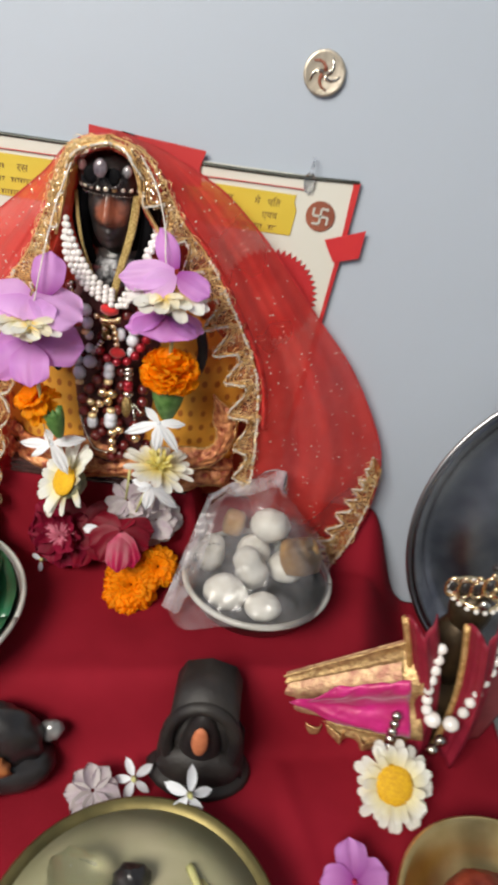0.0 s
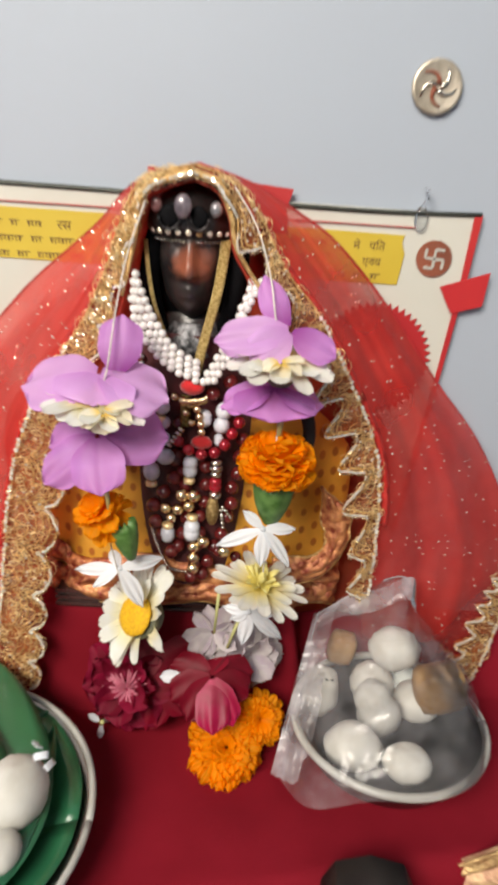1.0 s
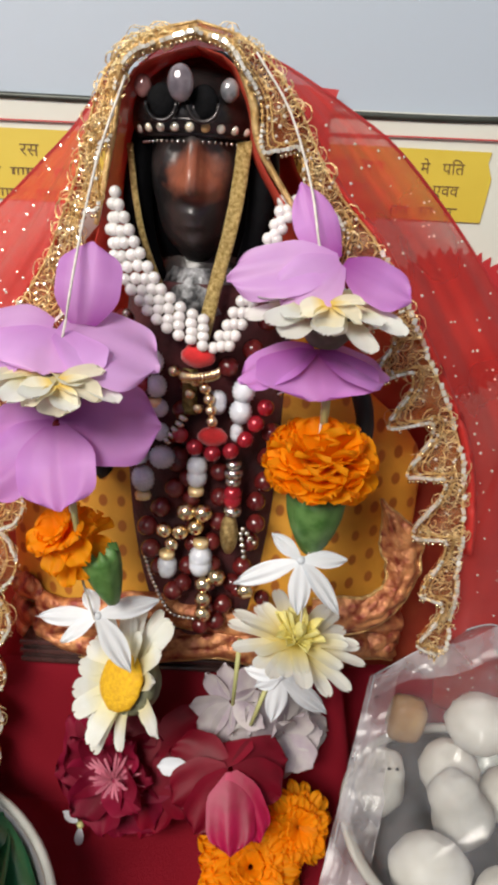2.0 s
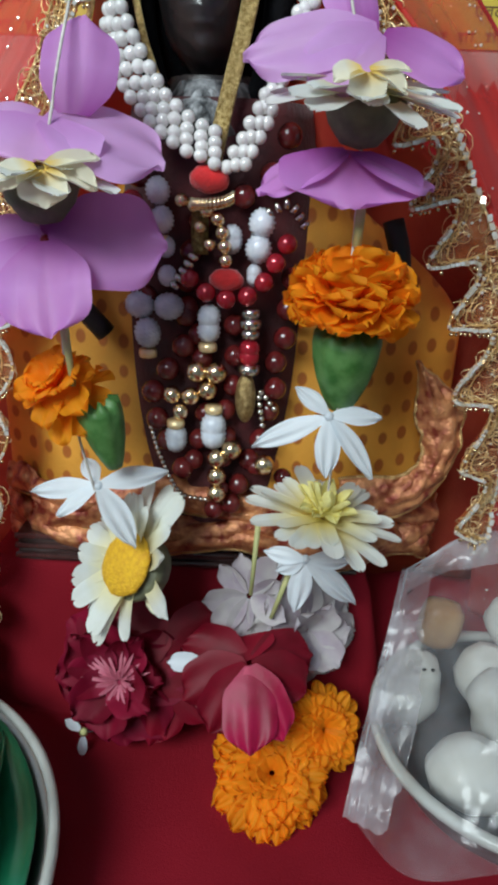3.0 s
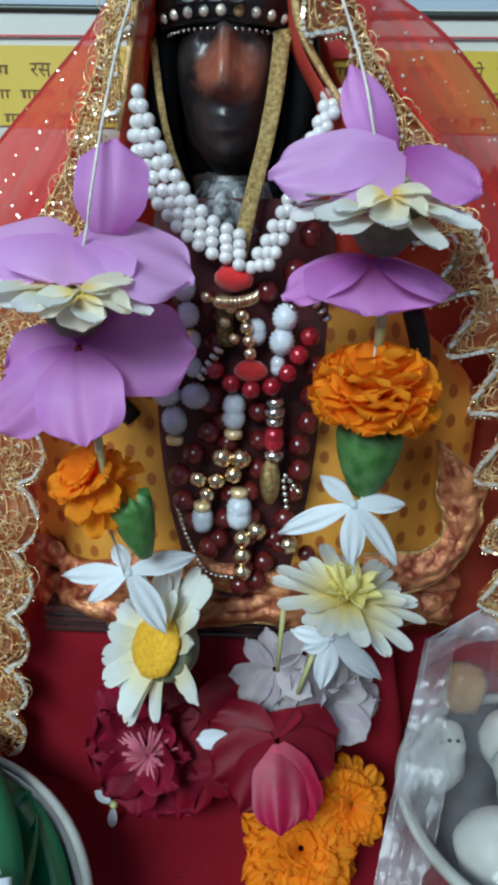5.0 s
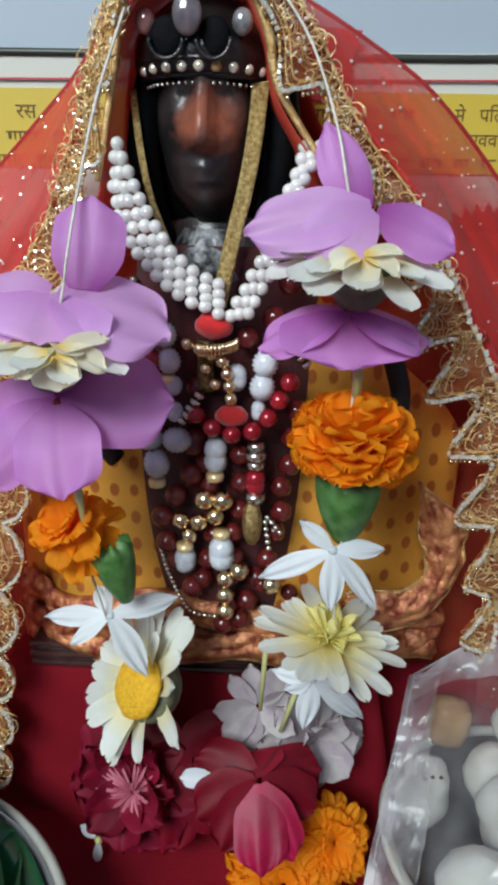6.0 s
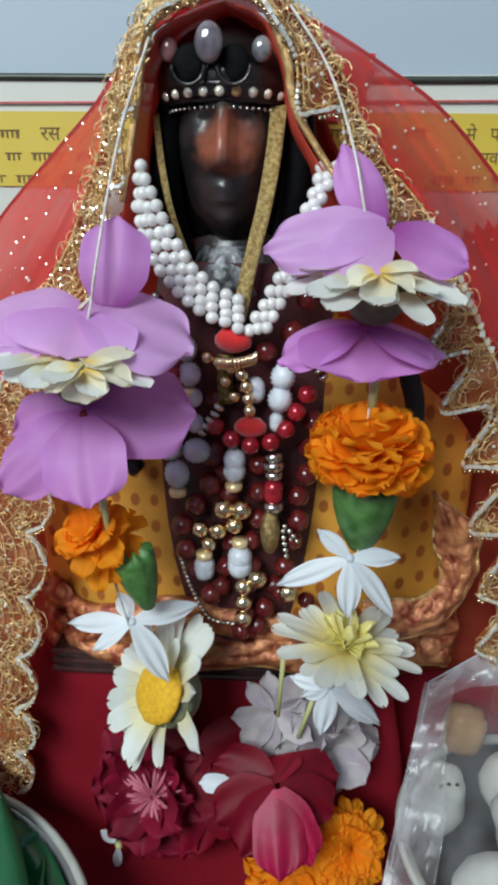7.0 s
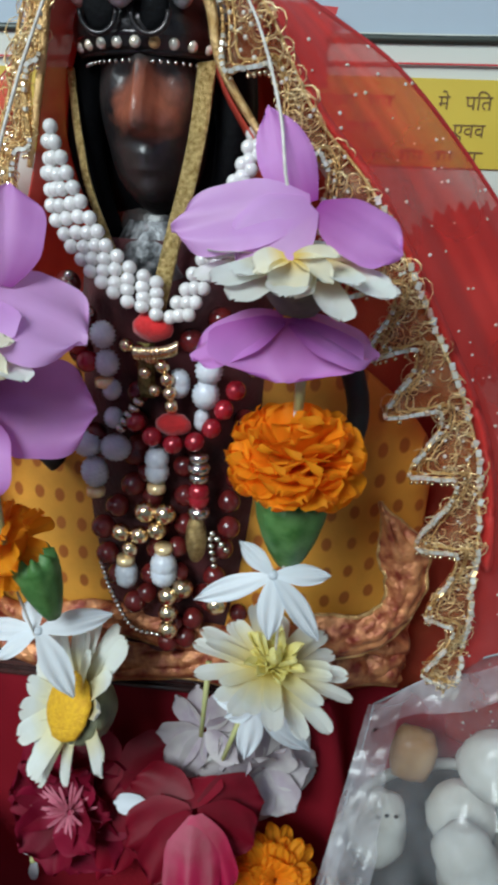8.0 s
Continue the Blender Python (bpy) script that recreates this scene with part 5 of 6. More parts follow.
for _n, _x, _y, _z, _g in ((0, 0.0010, 0.496, 0.2800, 0.75), (1, -0.0875, 0.482, 0.2520, 0.95)):
    _m = thing("curled_petals", "curled cream flower petals with a yellow throat on the garland", "petals", facing((_x, _y, _z), (0.1, -0.52, 0.85)), "curled cream petals")
    for _k, (_a, _lift, _l, _w) in enumerate(((262, -36, 0.011, 0.014), (202, -6, 0.013, 0.011), (332, -10, 0.016, 0.010), (8, 4, 0.017, 0.007))):
        part("petal", petal(_l * _g, _w * _g, 0.3, 0.10, 0.1, 0.02, 10, 8, _k + 9 * _n, 0.45).data("petal", CREAM_PETAL), None, _m, m=Matrix.Rotation(radians(_a + 14 * _n), 4, "Z") @ Matrix.Translation((0.001, 0, 0)) @ Matrix.Rotation(-radians(_lift), 4, "Y"))

# ---- on the cloth before the idol ----
marigold(facing((-0.0133, 0.503, 0.014), (-0.05, -0.6, 0.8)), 0.0255, 61, "flattened orange marigold lying on the red cloth", layers=((19, 0.70, 0, 0.0), (18, 0.56, 10, 0.001), (16, 0.38, 22, 0.002), (14, 0.18, 34, 0.002), (12, -0.05, 44, 0.002), (9, -0.3, 58, 0.002)), core=False)
marigold(facing((0.0070, 0.513, 0.031), (0.3, -0.75, 0.5)), 0.0175, 62, "torn half of an orange marigold on the red cloth", layers=((14, 0.72, 2, 0.0), (13, 0.55, 18, 0.001), (11, 0.3, 34, 0.002), (9, 0.0, 50, 0.003)), core=False)


spread("rose", "dark crimson rose with open drooping petals", "rose", (-0.0252, 0.510, 0.066), (0.03, -0.82, 0.57),
       [(168, -10, 0.029, 0.024, ROSE), (8, -10, 0.027, 0.024, ROSE), (110, -30, 0.012, 0.026, ROSE), (212, -2, 0.030, 0.025, ROSE), (332, -6, 0.026, 0.024, ROSE), (242, 4, 0.030, 0.022, ROSE), (272, 14, 0.033, 0.022, PINK), (296, 8, 0.031, 0.018, PINK)], seed=70)
bloom("carnation", "crumpled dark pink flower with a pale heart behind the rose", facing((-0.084, 0.530, 0.042), (-0.15, -0.85, 0.4)),
      [(9, 0.034, 0.026, 5, 0.0, dict(cup=0.2, droop=0.2, tip=0.2, ruffle=0.06, nu=8, nv=7)), (8, 0.026, 0.02, 30, 0.003, dict(cup=0.3, droop=0.1, tip=0.2, ruffle=0.08, nu=8, nv=7))], CRIMSON, "carnation", seed=71)
bloom("pink_flower", "small pale pink flower with thin petals", facing((-0.0825, 0.522, 0.042), (-0.1, -0.85, 0.3)),
      [(26, 0.015, 0.0017, 14, 0.0, dict(cup=0.2, droop=0.1, tip=0.5, nu=5, nv=3)), (18, 0.010, 0.0016, 45, 0.001, dict(cup=0.2, droop=0.1, tip=0.5, nu=5, nv=3))], mat("pale_pink_petal", (0.66, 0.25, 0.30), 0.6, 0, (0.55, 0.12, 0.2), 80, transl=0.25), "flower", seed=72)
spread("rose", "dark wilted rose against the red cloth", "rose", (-0.062, 0.530, 0.052), (0.0, -0.9, 0.35),
       [(200, 0, 0.03, 0.028, ROSE), (262, 8, 0.040, 0.026, ROSE), (310, 6, 0.036, 0.024, ROSE), (30, -10, 0.028, 0.03, ROSE), (150, -10, 0.03, 0.03, ROSE)], seed=75)
bloom("faded_flower", "faded white and lilac flower with ragged petals behind the rose", facing((-0.001, 0.537, 0.064), (0.35, -0.75, 0.2)),
      [(9, 0.026, 0.019, 8, 0.0, dict(cup=0.15, droop=0.2, tip=0.15, ruffle=0.06, nu=8, nv=7)), (6, 0.018, 0.015, 35, 0.002, dict(cup=0.2, droop=0.1, tip=0.2, ruffle=0.06, nu=8, nv=6))], LILAC, "flower", seed=73)
bloom("faded_flower", "faded white and lilac flower with ragged petals behind the rose", facing((-0.027, 0.540, 0.078), (-0.25, -0.8, 0.35)),
      [(9, 0.02, 0.011, 15, 0.0, dict(cup=0.2, droop=0.1, tip=0.3, ruffle=0.04, nu=7, nv=5))], LILAC, "flower", seed=74)
jasmine(facing((-0.100, 0.522, 0.012), (0.2, -0.6, 0.6)), 0.012, 76, "small fallen white jasmine on the red cloth", n=3)
solo("fallen_petal", petal(0.016, 0.008, 0.2, 0.1, 0.4, 0, 6, 4, 4), JASMINE, "white petal beside the rose", "petal", facing((-0.044, 0.512, 0.064), (-0.1, -0.8, 0.6), 190))

# ---- dish with leaves ----
DX, DY = -0.190, 0.428
_d = thing("leaf_dish", "white-rimmed steel dish holding green leaves", "dish", (DX, DY, 0.0022))
part("bowl", Mesh().lathe([(0.0, 0.0), (0.06, 0.0), (0.075, 0.004), (0.094, 0.026), (0.0995, 0.030), (0.1025, 0.0305), (0.1035, 0.0285), (0.1005, 0.0265), (0.079, 0.002), (0.062, -0.0015), (0.0, -0.0015)], n=72), STEEL, _d)
part("rim", Mesh().tube([(0.1025 * math.cos(math.tau * k / 72), 0.1025 * math.sin(math.tau * k / 72), 0.0305) for k in range(73)], 0.0021, 8), ENAMEL, _d, "white enamelled rim")


_lf = thing("leaf", "large round green leaf lining the dish", "leaf", (DX, DY, 0.0022), "leaves in the dish")
part("blade", Mesh().shell(lambda u, v: ((0.004 + 0.0925 * v) * math.cos(math.tau * u), (0.004 + 0.0925 * v) * math.sin(math.tau * u), 0.012 + 0.020 * v ** 2 + 0.0015 * math.sin(9 * math.tau * u) * v), 60, 12, 0.0007), LEAF, _lf)


def leaf(L, W, fold, droop, seed):
    rng = random.Random(seed)
    ph = rng.uniform(0, 6)

    def fn(u, v):
        s = 2 * v - 1
        w = W / 2 * math.sin(math.pi * min(1, u ** 0.8)) ** 0.75 + 0.0006
        return (L * u, s * w, fold * abs(s) * w + droop * math.sin(math.pi * u) * L + 0.004 * math.sin(5 * u + 3 * s + ph) - 0.0012 * math.exp(-(s / 0.05) ** 2) - 0.0006 * abs(math.sin(14 * (u - 0.25 * abs(s)) * math.pi / 2)))
    return fn


for i, (a, L, W, tx, ty, tz, lift) in enumerate(((86, 0.205, 0.160, -0.005, -0.090, 0.026, 4), (60, 0.19, 0.14, -0.035, -0.088, 0.024, 2), (112, 0.20, 0.13, 0.030, -0.092, 0.029, 6), (25, 0.17, 0.12, -0.088, -0.02, 0.022, 1))):
    lf = thing("leaf", "broad dark green leaf lying in the dish", "leaf", Matrix.Translation((DX + tx, DY + ty, 0.0022 + tz)) @ Matrix.Rotation(radians(a), 4, "Z") @ Matrix.Rotation(-radians(lift), 4, "Y"), "leaves in the dish")
    fn = leaf(L, W, 0.10, 0.02, i)
    part("blade", Mesh().shell(fn, 24, 14, 0.0007), LEAF, lf)
    part("midrib", Mesh().tube([Vector(fn(k / 16, 0.5)) + Vector((0, 0, 0.0008)) for k in range(17)], 0.0011, 6, 0.0004), mat("leaf_rib", (0.03, 0.16, 0.06), 0.4, 0), lf, "paler leaf rib")
for p, r in (((-0.1275, 0.430, 0.050), (0.018, 0.021, 0.018)), ((-0.125, 0.400, 0.044), (0.010, 0.012, 0.009))):
    solo("white_sweet", Mesh().ball(p, r, 18, 12, lambda q: q * (1 + 0.06 * noise.noise(q * 2))), SWEET, "smooth white sweet lying on the green leaf", "sweet", group="white sweets on the leaf")
for k, (x, y, z, a) in enumerate(((-0.116, 0.442, 0.064, 0.3), (-0.111, 0.440, 0.060, 1.1), (-0.119, 0.446, 0.068, 2.0))):
    solo("petal_piece", Mesh().shell(lambda u, v, k=k: (0.008 * (u - 0.5), 0.004 * (v - 0.5), 0.0015 * math.sin(3 * u + k)), 5, 4, 0.0006), JASMINE, "torn white petal piece on the leaf", "petal", Matrix.Translation((x, y, z)) @ Matrix.Rotation(a, 4, "Z") @ Matrix.Rotation(0.6, 4, "X"), "torn petals")

# ---- bowl with the bag of sweets ----
BX, BY = 0.0955, 0.5195
_d = thing("steel_bowl", "small steel bowl with a rolled pale rim on the red cloth", "bowl", (BX, BY, 0.0022))
part("bowl", Mesh().lathe([(0.0, 0.001), (0.04, 0.001), (0.051, 0.009), (0.061, 0.025), (0.063, 0.0285), (0.0645, 0.0285), (0.063, 0.0235), (0.053, 0.007), (0.041, -0.001), (0.0, -0.001)], n=64), SHADED_STEEL, _d)
part("rim", Mesh().tube([(0.0643 * math.cos(math.tau * k / 64), 0.0643 * math.sin(math.tau * k / 64), 0.029) for k in range(65)], 0.0027, 8), ENAMEL, _d, "rolled pale steel rim")
for i, (x, y, z, rx, ry, rz, tilt) in enumerate(((0.102, 0.553, 0.0625, 0.0185, 0.015, 0.0155, 8), (0.0515, 0.542, 0.031, 0.0135, 0.013, 0.020, 6), (0.089, 0.528, 0.031, 0.016, 0.014, 0.0225, -24), (0.0695, 0.500, 0.024, 0.0195, 0.015, 0.016, 14), (0.103, 0.489, 0.023, 0.016, 0.014, 0.011, 0), (0.090, 0.555, 0.03, 0.016, 0.014, 0.016, 0), (0.122, 0.545, 0.024, 0.018, 0.016, 0.014, 0))):
    def lump(q, i=i):
        w = 1 - (0.16 * math.exp(-((q.z - 0.25) / 0.3) ** 2) if i in (1, 2) else 0.0)
        return Vector((q.x * w, q.y * w, q.z)) * (1 + 0.09 * noise.noise(q * 2.2 + Vector((i * 3.1, 0, 0))) + 0.025 * noise.noise(q * 7))
    solo("white_sweet", Mesh().ball((0, 0, 0), (rx, ry, rz), 20, 14, lump), SWEET, "rounded white sugar sweet inside the clear bag", "sweet", Matrix.Translation((x, y, z)) @ Matrix.Rotation(radians(tilt), 4, "Y"), "white sweets in the bag")
for k, (x, y, z) in enumerate(((0.0495, 0.5335, 0.047), (0.053, 0.5335, 0.0485), (0.057, 0.534, 0.048), (0.097, 0.5405, 0.066), (0.103, 0.540, 0.064))):
    solo("speck", Mesh().ball((x, y, z), (0.0011, 0.0008, 0.0008), 6, 4), BLACK, "tiny dark speck on a white sweet", "speck", group="specks")
for i, (x, y, z, s, a) in enumerate(((0.0685, 0.572, 0.0465, (0.026, 0.022, 0.032), 0.15), (0.1315, 0.533, 0.0475, (0.046, 0.03, 0.044), -0.3))):
    def blk(q):
        k = max(abs(q.x), abs(q.y), abs(q.z))
        return q * (0.55 + 0.45 / k) * (1 + 0.05 * noise.noise(q * 3))
    solo("sugar_lump", Mesh().ball((0, 0, 0), [c / 2 * 0.8 for c in s], 20, 14, blk), AMBER, "light brown lump of raw sugar inside the clear bag", "sugar lump", Matrix.Translation((x, y, z)) @ Matrix.Rotation(a, 4, "Y"), "sugar lumps")


_bt = spline([(0.046, 0.560, 0.084), (0.075, 0.563, 0.103), (0.103, 0.561, 0.117), (0.113, 0.559, 0.094), (0.146, 0.556, 0.058), (0.160, 0.545, 0.040)], 60)
_bb = spline([(0.019, 0.492, 0.006), (0.038, 0.461, 0.013), (0.072, 0.4525, 0.030), (0.108, 0.452, 0.0345), (0.140, 0.467, 0.0345), (0.1585, 0.505, 0.0345)], 60)


def bag_front(u, v, lift=1.0):
    """The clear film drawn over the sweets, crumpled, from the bowl's rim up to the bag's mouth."""
    p = _bb[round(u * 60)].lerp(_bt[round(u * 60)], v)
    k = math.sin(math.pi * min(1.0, u * 1.02)) ** 0.6 * math.sin(math.pi * v) ** 0.7
    n1 = noise.noise(Vector((u * 5, v * 5, 1.3)))
    n2 = abs(noise.noise(Vector((u * 11, v * 11, 6.0))))
    return p + Vector((0.0, -0.010, 0.014)) * k * lift + Vector((0.001, -0.5, 0.6)) * (0.006 * n1 - 0.006 * n2) * min(1.0, 6 * v * (1 - v) + 0.25)


_bg2 = thing("plastic_bag", "crumpled clear plastic bag of white sweets in the steel bowl", "bag")
part("film", Mesh().grid(bag_front, 60, 40), BAG, _bg2)
part("side_fold", Mesh().grid(lambda u, v: bag_front(u * (0.055 + 0.03 * math.sin(5 * v)), v, 0.3) + Vector((-0.003 + 0.010 * u, -0.003, 0.002)), 14, 30), BAG_FOLD, _bg2, "doubled film along the side")
part("mouth_fold", Mesh().grid(lambda u, v: bag_front(u * 0.5, 0.86 + 0.14 * v, 0.3) + Vector((0.002, -0.002 - 0.004 * v, 0.004 + 0.004 * math.sin(8 * u))), 24, 8), BAG_FOLD, _bg2, "doubled film at the open mouth")
for pts in ([bag_front(0.0, k / 40) for k in range(41)], [bag_front(k / 60, 1.0) for k in range(34)]):
    part("seam", Mesh().tube(pts, 0.0005, 5), mat("film_edge", (0.55, 0.55, 0.58), 0.2, 0, (0.45, 0.45, 0.48), 60, transl=0.4), _bg2, "whitish welded film edge")

# ---- front of the shrine, on the lower level ----
_earlier = set(scene.objects)
_d = thing("brass_bowl", "old brass bowl filled with cream-coloured water", "bowl", (0.049, 0.221, 0.0022))
part("bowl", Mesh().lathe([(0.0, 0.001), (0.04, 0.001), (0.06, 0.01), (0.071, 0.028), (0.0765, 0.034), (0.078, 0.033), (0.074, 0.026), (0.062, 0.007), (0.042, -0.0012), (0.0, -0.0012)], n=64), BRASS, _d)
solo("cream_water", Mesh().lathe([(0.0, 0.0), (0.05, 0.0003), (0.0725, 0.0), (0.066, -0.008), (0.0, -0.012)], (0.049, 0.221, 0.0315), 48), CREAM, "cloudy cream-coloured water in the brass bowl", "water")
solo("glass_figure", Mesh().ball((0.014, 0.246, 0.036), (0.017, 0.012, 0.020), 18, 12, lambda q: q * (1 + 0.25 * noise.noise(q * 2.4))), glassy("clear_crystal", (0.93, 0.95, 0.9), 0.05), "clear crystal lump standing in the brass bowl", "crystal")
solo("dark_shell", Mesh().ball((0.042, 0.250, 0.036), (0.010, 0.008, 0.010), 14, 10, lambda q: q * (1 + 0.3 * noise.noise(q * 2))), BLACK_STONE, "small dark stone lying in the brass bowl", "stone")
for a, b in (((0.072, 0.262, 0.034), (0.092, 0.226, 0.03)), ((0.08, 0.256, 0.03), (0.098, 0.232, 0.031))):
    solo("green_stem", Mesh().tube(spline([a, ((a[0] + b[0]) / 2, (a[1] + b[1]) / 2, 0.037), b], 10), 0.0025, 7, 0.0012), PALE_GREEN, "pale green stem resting in the brass bowl", "stem", group="stems in the bowl")
jasmine(facing((0.028, 0.324, 0.012), (0.1, -0.6, 0.7)), 0.013, 81, "small white jasmine on the cloth by the brass bowl", droop=0.1)
jasmine(facing((0.066, 0.300, 0.040), (0.1, -0.6, 0.7), 30), 0.016, 82, "white jasmine hanging over the brass bowl's rim", droop=0.2)

# small stone figures: plain shapes
_f = Mesh()
_f.add(*(lambda o: ([(x, 0.337, z) for x, z in o] + [(x, 0.372, z) for x, z in o], [tuple(range(len(o) - 1, -1, -1)), tuple(range(len(o), 2 * len(o)))] + [(q, (q + 1) % len(o), (q + 1) % len(o) + len(o), q + len(o)) for q in range(len(o))]))([(0.038, 0.002), (0.0985, 0.002), (0.097, 0.020), (0.0915, 0.028), (0.0905, 0.062), (0.085, 0.074), (0.068, 0.079), (0.052, 0.074), (0.0465, 0.062), (0.0445, 0.028), (0.039, 0.020)]))
_f.ball((0.068, 0.336, 0.018), (0.0285, 0.012, 0.018), 20, 10)
_f.ball((0.068, 0.345, 0.004), (0.036, 0.026, 0.009), 24, 8)
_f.ball((0.068, 0.338, 0.042), (0.0135, 0.010, 0.030), 20, 14, lambda q: Vector((q.x * (1 - 0.35 * q.z), q.y, q.z)))
_f.tube([(0.068 + 0.0225 * math.cos(a), 0.336, 0.040 + 0.033 * math.sin(a)) for a in np.linspace(-0.5, math.pi + 0.5, 26)], 0.0048, 8)
_f.slot = 1
_f.ball((0.0675, 0.3275, 0.052), (0.0055, 0.003, 0.013), 10, 8)
solo("stone_figure", _f, [ASH, mat("orange_dab", (0.62, 0.2, 0.09), 0.7, 0, (0.5, 0.14, 0.06), 120)], "small dark stone figure with an orange paste mark", "statue")
_f = Mesh()
_f.ball((-0.056, 0.325, 0.014), (0.032, 0.024, 0.016), 18, 10)
_f.ball((-0.058, 0.325, 0.034), (0.026, 0.016, 0.026), 18, 12, lambda q: q * (1 + 0.15 * noise.noise(q * 2.5)))
_f.slot = 1
for _p, _r in (((-0.066, 0.308, 0.046), (0.010, 0.006, 0.010)), ((-0.058, 0.306, 0.030), (0.012, 0.006, 0.009)), ((-0.066, 0.301, 0.014), (0.012, 0.006, 0.010))):
    _f.ball(_p, _r, 14, 10, lambda q: q * (1 + 0.35 * noise.noise(q * 2.6)))
solo("stone_figure", _f, [BLACK_STONE, mat("orange_smear", (0.42, 0.14, 0.04), 0.7, 0, (0.2, 0.05, 0.02), 120)], "small black stone figure smeared with orange paste", "statue")
solo("crystal_lump", Mesh().ball((-0.03, 0.335, 0.034), (0.009, 0.007, 0.008), 8, 5, lambda q: q * (1 + 0.3 * noise.noise(q * 2))), mat("grey_crystal", (0.3, 0.3, 0.3), 0.15, 0, (0.1, 0.1, 0.1), 90, clear=0.6), "grey crystal lump on the black figure", "crystal")
bloom("wilted_flower", "wilted pinkish white flower on the cloth", facing((0.004, 0.312, 0.012), (0.1, -0.5, 0.8)),
      [(9, 0.017, 0.012, 10, 0.0, dict(cup=0.25, droop=0.2, tip=0.2, ruffle=0.09, nu=6, nv=5))], LILAC, "flower", seed=83)
mum(facing((0.198, 0.338, 0.022), (0.05, -0.62, 0.78)), 0.028, 84, "white chrysanthemum with a wide yellow heart on the cloth", lift=4, calyx=False, n=24, heart=0.46, wide=0.25, inner=False)
spread("orchid", "small purple flower lying on the cloth", "orchid", (0.17, 0.278, 0.012), (0, -0.4, 0.9),
       [(20, 10, 0.02, 0.02, ORCHID), (100, 10, 0.022, 0.02, ORCHID), (190, 10, 0.02, 0.02, ORCHID), (280, 10, 0.02, 0.02, ORCHID)], seed=85, throat=PINK)

_d = thing("brass_dish", "bright brass dish holding a small red-clothed ornament", "dish", (0.252, 0.258, 0.0022))
part("bowl", Mesh().lathe([(0.0, 0.001), (0.038, 0.001), (0.05, 0.01), (0.058, 0.025), (0.061, 0.027), (0.0625, 0.026), (0.06, 0.02), (0.052, 0.007), (0.04, -0.0012), (0.0, -0.0012)], n=56), BRIGHT_BRASS, _d)
solo("red_ornament", Mesh().ball((0.243, 0.268, 0.022), (0.024, 0.02, 0.016), 18, 12, lambda q: q * (1 + 0.22 * noise.noise(q * 2.6))), mat("red_brown_cloth", (0.3, 0.05, 0.02), 0.4, 0.2, (0.16, 0.02, 0.012), 120, 0.8, 300), "crumpled red-brown cloth ornament in the brass dish", "ornament")
_o2 = thing("bead_string", "short string of glass and gold beads in the brass dish", "beads")
strand(_o2, [(0.225, 0.252, 0.035), (0.24, 0.246, 0.038), (0.255, 0.25, 0.037), (0.27, 0.26, 0.036)], 0.003, "round", SILVER, 1.0)

# dressed figure with the fan-shaped skirt
FX, FY = 0.232, 0.405
_f = Mesh()
_f.ball((FX, FY, 0.03), (0.03, 0.026, 0.034), 20, 12)
_f.ball((FX + 0.002, FY, 0.085), (0.019, 0.016, 0.034), 18, 12)
_f.ball((FX + 0.004, FY, 0.122), (0.0145, 0.014, 0.018), 18, 12)
solo("small_statue", _f, mat("dark_bronze", (0.07, 0.045, 0.022), 0.4, 0.6, (0.03, 0.02, 0.012), 60, 0.3, 200), "small dark bronze statue in a pink and gold dress", "statue")
_k = thing("skirt", "magenta skirt with gold border spread out like a fan", "skirt")


def fan(u, v):
    """u runs along the fan from the body to its tip, v across it."""
    top = Vector((FX - 0.03, FY - 0.022, 0.114)).lerp(Vector((0.083, 0.392, 0.030)), u)
    low = Vector((FX - 0.008, FY - 0.032, 0.008)).lerp(Vector((0.085, 0.39, 0.026)), u)
    p = top.lerp(low, v)
    p.y += 0.0045 * math.sin(v * 16) * (1 - u) - 0.006 * math.sin(math.pi * v)
    return p


BROCADE_GOLD = mat("gold_brocade", (0.66, 0.46, 0.22), 0.38, 0.6, (0.36, 0.2, 0.09), 260, 1.0, 500)
part("panel", Mesh().shell(fan, 30, 40, 0.001), mat("brown_gold_net", (0.60, 0.40, 0.22), 0.45, 0.35, (0.34, 0.14, 0.09), 150, 0.9, 420), _k, "brown and gold net panel")
part("centre_panel", Mesh().shell(lambda u, v: Vector(fan(0.06 + (0.62 - 0.25 * abs(2 * v - 1)) * u, 0.24 + 0.5 * v)) + Vector((0, -0.0035 - 0.002 * noise.noise(Vector((u * 6, v * 6, 4.0))), 0.0)), 24, 20, 0.001), MAGENTA, _k, "crumpled magenta silk centre")
for e, g in ((0.0, 0.15), (1.0, 0.12)):
    part("border", Mesh().shell(lambda u, v, e=e, g=g: Vector(fan(u, abs(e - g * v))) + Vector((0, -0.0022 - 0.0012 * noise.noise(Vector((u * 20, v * 4, e))), 0.0)), 40, 6, 0.001), BROCADE_GOLD, _k, "gold brocade border")
part("side_border", Mesh().shell(lambda u, v: Vector(fan(0.10 * u, 0.08 + 0.9 * v)) + Vector((0, -0.003, 0.0)), 6, 24, 0.001), BROCADE_GOLD, _k, "gold brocade border")
part("hem", Mesh().shell(lambda u, v: Vector(fan(u, 1.0)) + Vector((0.002 * math.sin(u * 60), -0.004 - 0.004 * math.sin(u * 47), 0.004 - (0.009 + 0.003 * math.sin(u * 34)) * v * (1 - 0.6 * u))), 70, 5, 0.001), BROCADE_GOLD, _k, "frilled gold hem")
_k = thing("red_scarf", "red silk scarf with gold edge draped over the small statue", "scarf")


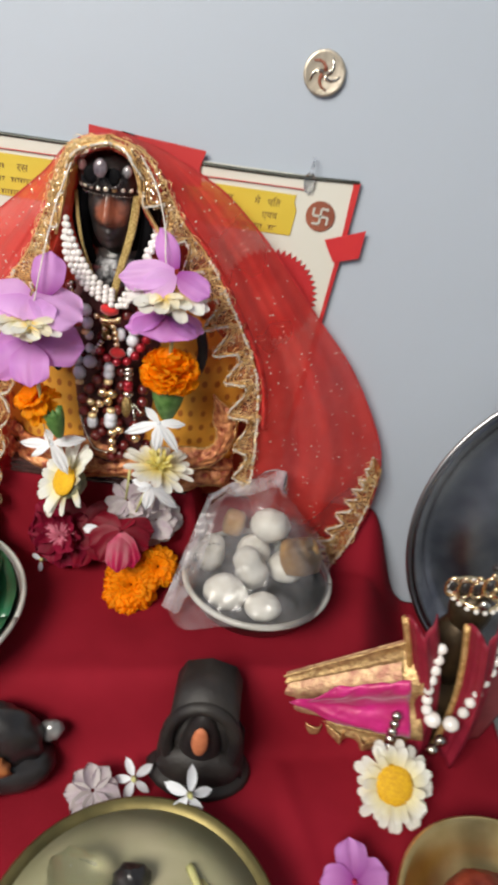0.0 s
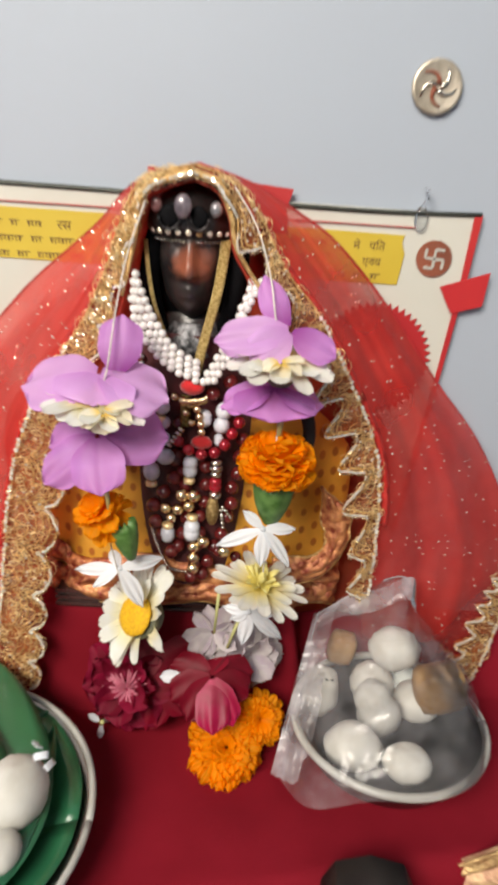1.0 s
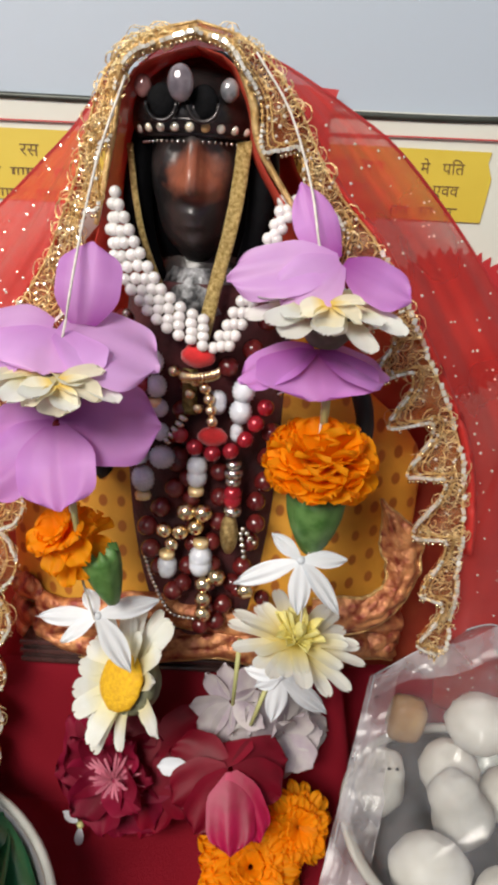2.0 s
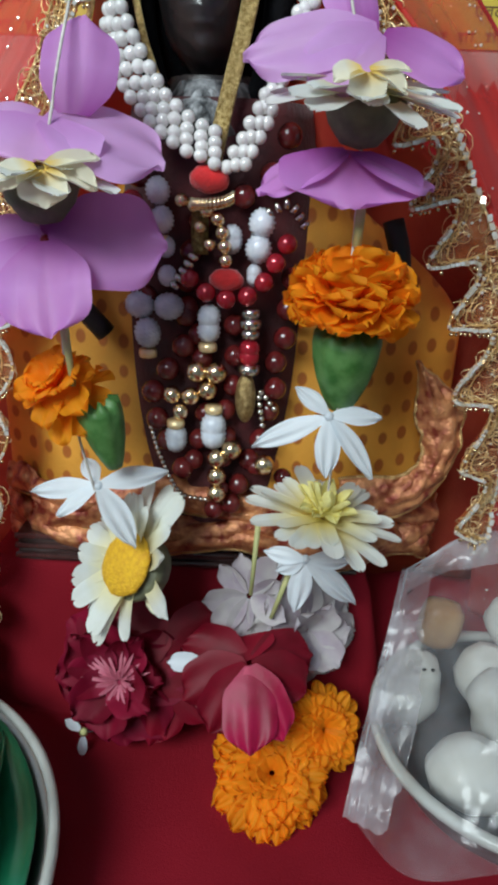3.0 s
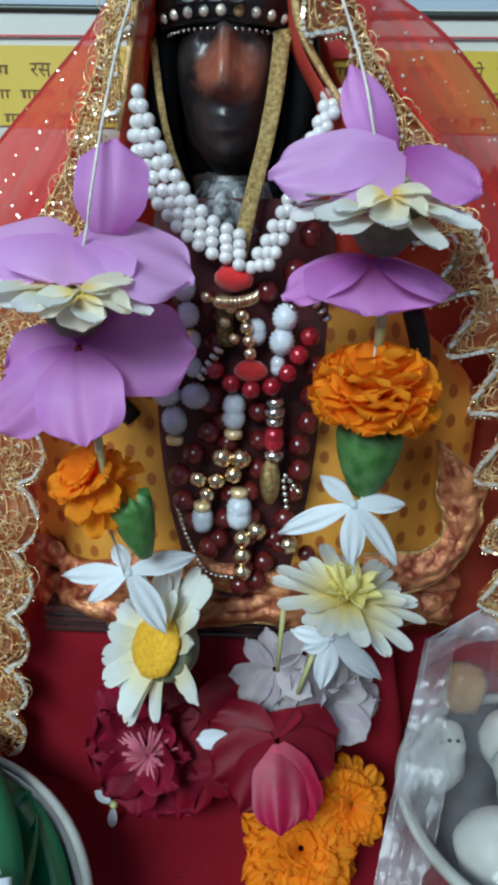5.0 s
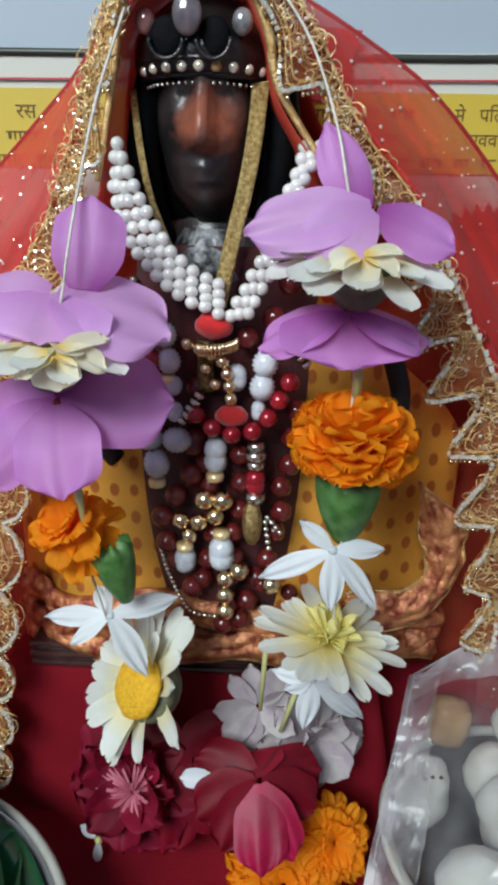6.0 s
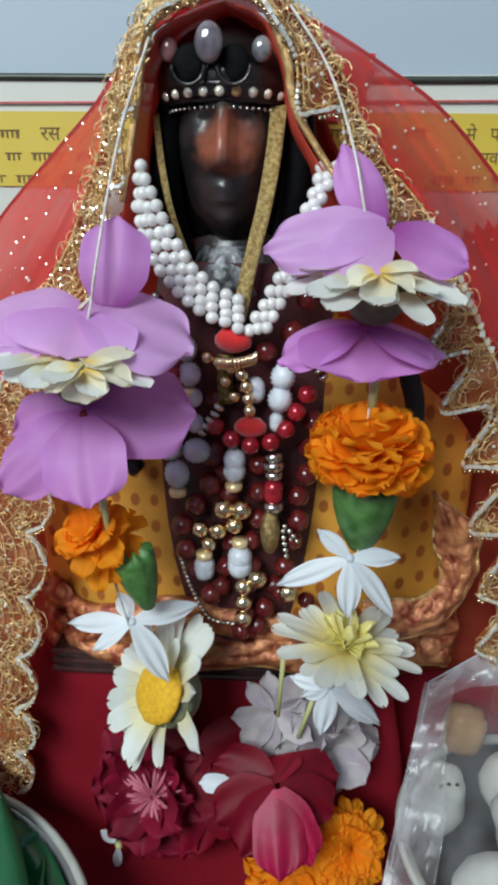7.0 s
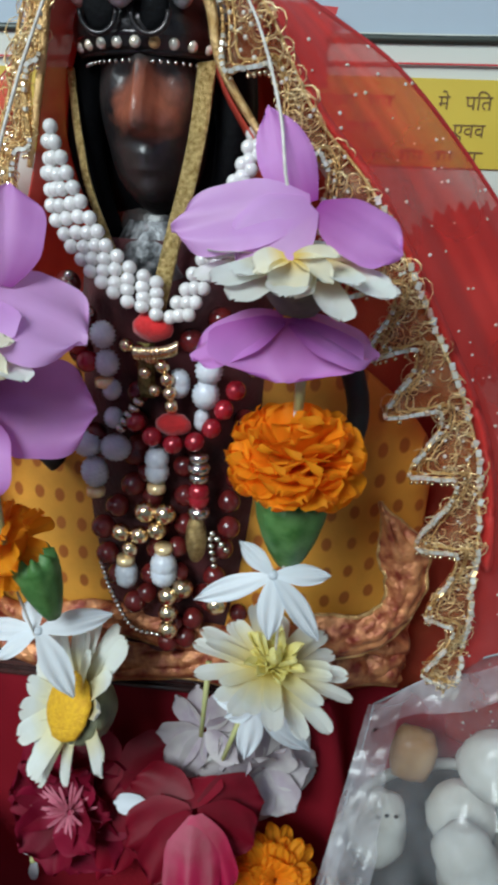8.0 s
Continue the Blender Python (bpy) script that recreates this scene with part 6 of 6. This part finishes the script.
def scarf(x0, x1, u, v):
    return Vector((x0 + (x1 - x0) * v + 0.006 * math.sin(v * 3) + 0.020 * u, FY - 0.026 - 0.012 * math.sin(math.pi * u) + 0.002 * math.sin(u * 20), 0.132 - 0.118 * v + 0.004 * math.sin(u * 8)))


for x0, x1 in ((0.186, 0.208), (0.226, 0.232)):
    part("fold", Mesh().shell(lambda u, v, x0=x0, x1=x1: scarf(x0, x1, u, v), 12, 20, 0.001), mat("red_silk", (0.34, 0.02, 0.045), 0.45, 0, (0.24, 0.012, 0.03), 60, 0.5, 260, transl=0.2), _k)
    part("edge", Mesh().tube([scarf(x0, x1, 0, k / 20) + Vector((0, -0.001, 0)) for k in range(21)], 0.0024, 6), TAN_LACE, _k, "tan gold edge")
part("fold", Mesh().shell(lambda u, v: Vector((0.238 + 0.04 * u + 0.006 * math.sin(v * 4), FY - 0.018 + 0.012 * u, 0.085 - 0.08 * v)), 12, 16, 0.001), sheer(mat("pink_net", (0.4, 0.08, 0.09), 0.5, 0, None, 60, 0.4, 300, transl=0.3), 0.75), _k, "sheer pink net fold")
_k = thing("pearl_string", "string of large pearls and silver beads on the small statue", "necklace")
strand(_k, [(0.214, FY - 0.03, 0.112), (0.213, FY - 0.034, 0.098), (0.212, FY - 0.037, 0.08), (0.214, FY - 0.04, 0.066)], 0.0038, "round", PEARL, 1.0, "pearl")
strand(_k, [(0.219, FY - 0.042, 0.060), (0.232, FY - 0.042, 0.058)], 0.0056, "round", PEARL, 1.0, "pearl")
strand(_k, [(0.238, FY - 0.04, 0.068), (0.243, FY - 0.036, 0.08), (0.250, FY - 0.03, 0.096), (0.2535, FY - 0.026, 0.114)], 0.0038, "round", PEARL, 1.0, "pearl")
strand(_k, [(0.226, FY - 0.042, 0.03), (0.229, FY - 0.042, 0.040)], 0.0042, "rib", SILVER, 0.8, "silver_bead")
strand(_k, [(0.196, FY - 0.04, 0.056), (0.196, FY - 0.042, 0.030), (0.199, FY - 0.042, 0.014)], 0.0035, "rib", SILVER, 1.0, "silver_bead")
_k = thing("crown", "openwork gold crown with dark stones on the small statue", "crown", (FX + 0.004, FY, 0.133))
part("band", Mesh().lathe([(0.0145, 0.0), (0.0165, 0.002), (0.016, 0.006), (0.0145, 0.005)], n=24), GOLD_BEAD, _k)
for k in range(18):
    a = math.tau * k / 18
    bead_at(_k, "round", 0.0018, PEARL, Vector((0.0168 * math.cos(a), 0.0168 * math.sin(a), 0.002)), name="pearl")
for k in range(-3, 4):
    a = -math.pi / 2 + 0.36 * k
    h = 0.040 - 0.006 * abs(k)
    c = Vector((0.017 * math.cos(a) * (1 + 0.3 * abs(k) / 3), 0.017 * math.sin(a), h * 0.6))
    part("leaf_loop", Mesh().tube([c + Vector((0.0045 * math.cos(t), 0, 0.0075 * math.sin(t))) for t in np.linspace(0, math.tau, 15)], 0.0012, 6), GOLD_BEAD, _k)
    part("dark_stone", Mesh().ball(c, (0.0028, 0.0015, 0.0042), 8, 6), BLACK_STONE, _k)
part("centre_stone", Mesh().ball((0, -0.018, 0.009), (0.004, 0.0025, 0.004), 10, 8), SILVER, _k)
for k in range(-3, 4):
    part("point_bead", Mesh().ball((0.021 * math.sin(0.30 * k) * 1.2, -0.017 * math.cos(0.36 * k), 0.033 - 0.0045 * abs(k)), 0.002, 8, 6), GOLD_BEAD, _k)
part("top_bead", Mesh().ball((0, -0.016, 0.039), 0.0028, 10, 8), BLACK_STONE, _k)

# the front group stands below the platform and is a little larger than first built
LOWER = Matrix.Translation((-0.011, -0.0072, -0.0634)) @ Matrix.Scale(1.15, 4)
for ob in list(scene.objects):
    if ob not in _earlier and ob.parent is None:
        ob.matrix_basis = LOWER @ ob.matrix_basis

# big steel plate that leans on the wall, with faint spun rings
_pl = thing("steel_thali", "large round steel plate with rolled rim leaning on the wall", "plate", Matrix.Translation((0.398, 0.557, -0.1)) @ Matrix.Rotation(radians(90 - 10.5), 4, "X") @ Matrix.Translation((0, 0.168, 0)) @ Matrix.Diagonal((1.122, 1.122, 1.0, 1.0)))
part("dish", Mesh().lathe([(0.0, 0.0), (0.03, 0.0004), (0.05, 0.0), (0.052, 0.0005), (0.075, 0.0002), (0.098, 0.0006), (0.1, 0.0), (0.125, 0.0), (0.132, 0.003), (0.1385, 0.018), (0.1465, 0.0195), (0.1475, 0.018), (0.141, 0.0155), (0.134, 0.0), (0.127, -0.0022), (0.0, -0.0022)], n=96), PLATE_STEEL, _pl)
part("rim", Mesh().tube([(0.1475 * math.cos(math.tau * k / 96), 0.1475 * math.sin(math.tau * k / 96), 0.0188) for k in range(97)], 0.0022, 8), STEEL, _pl)
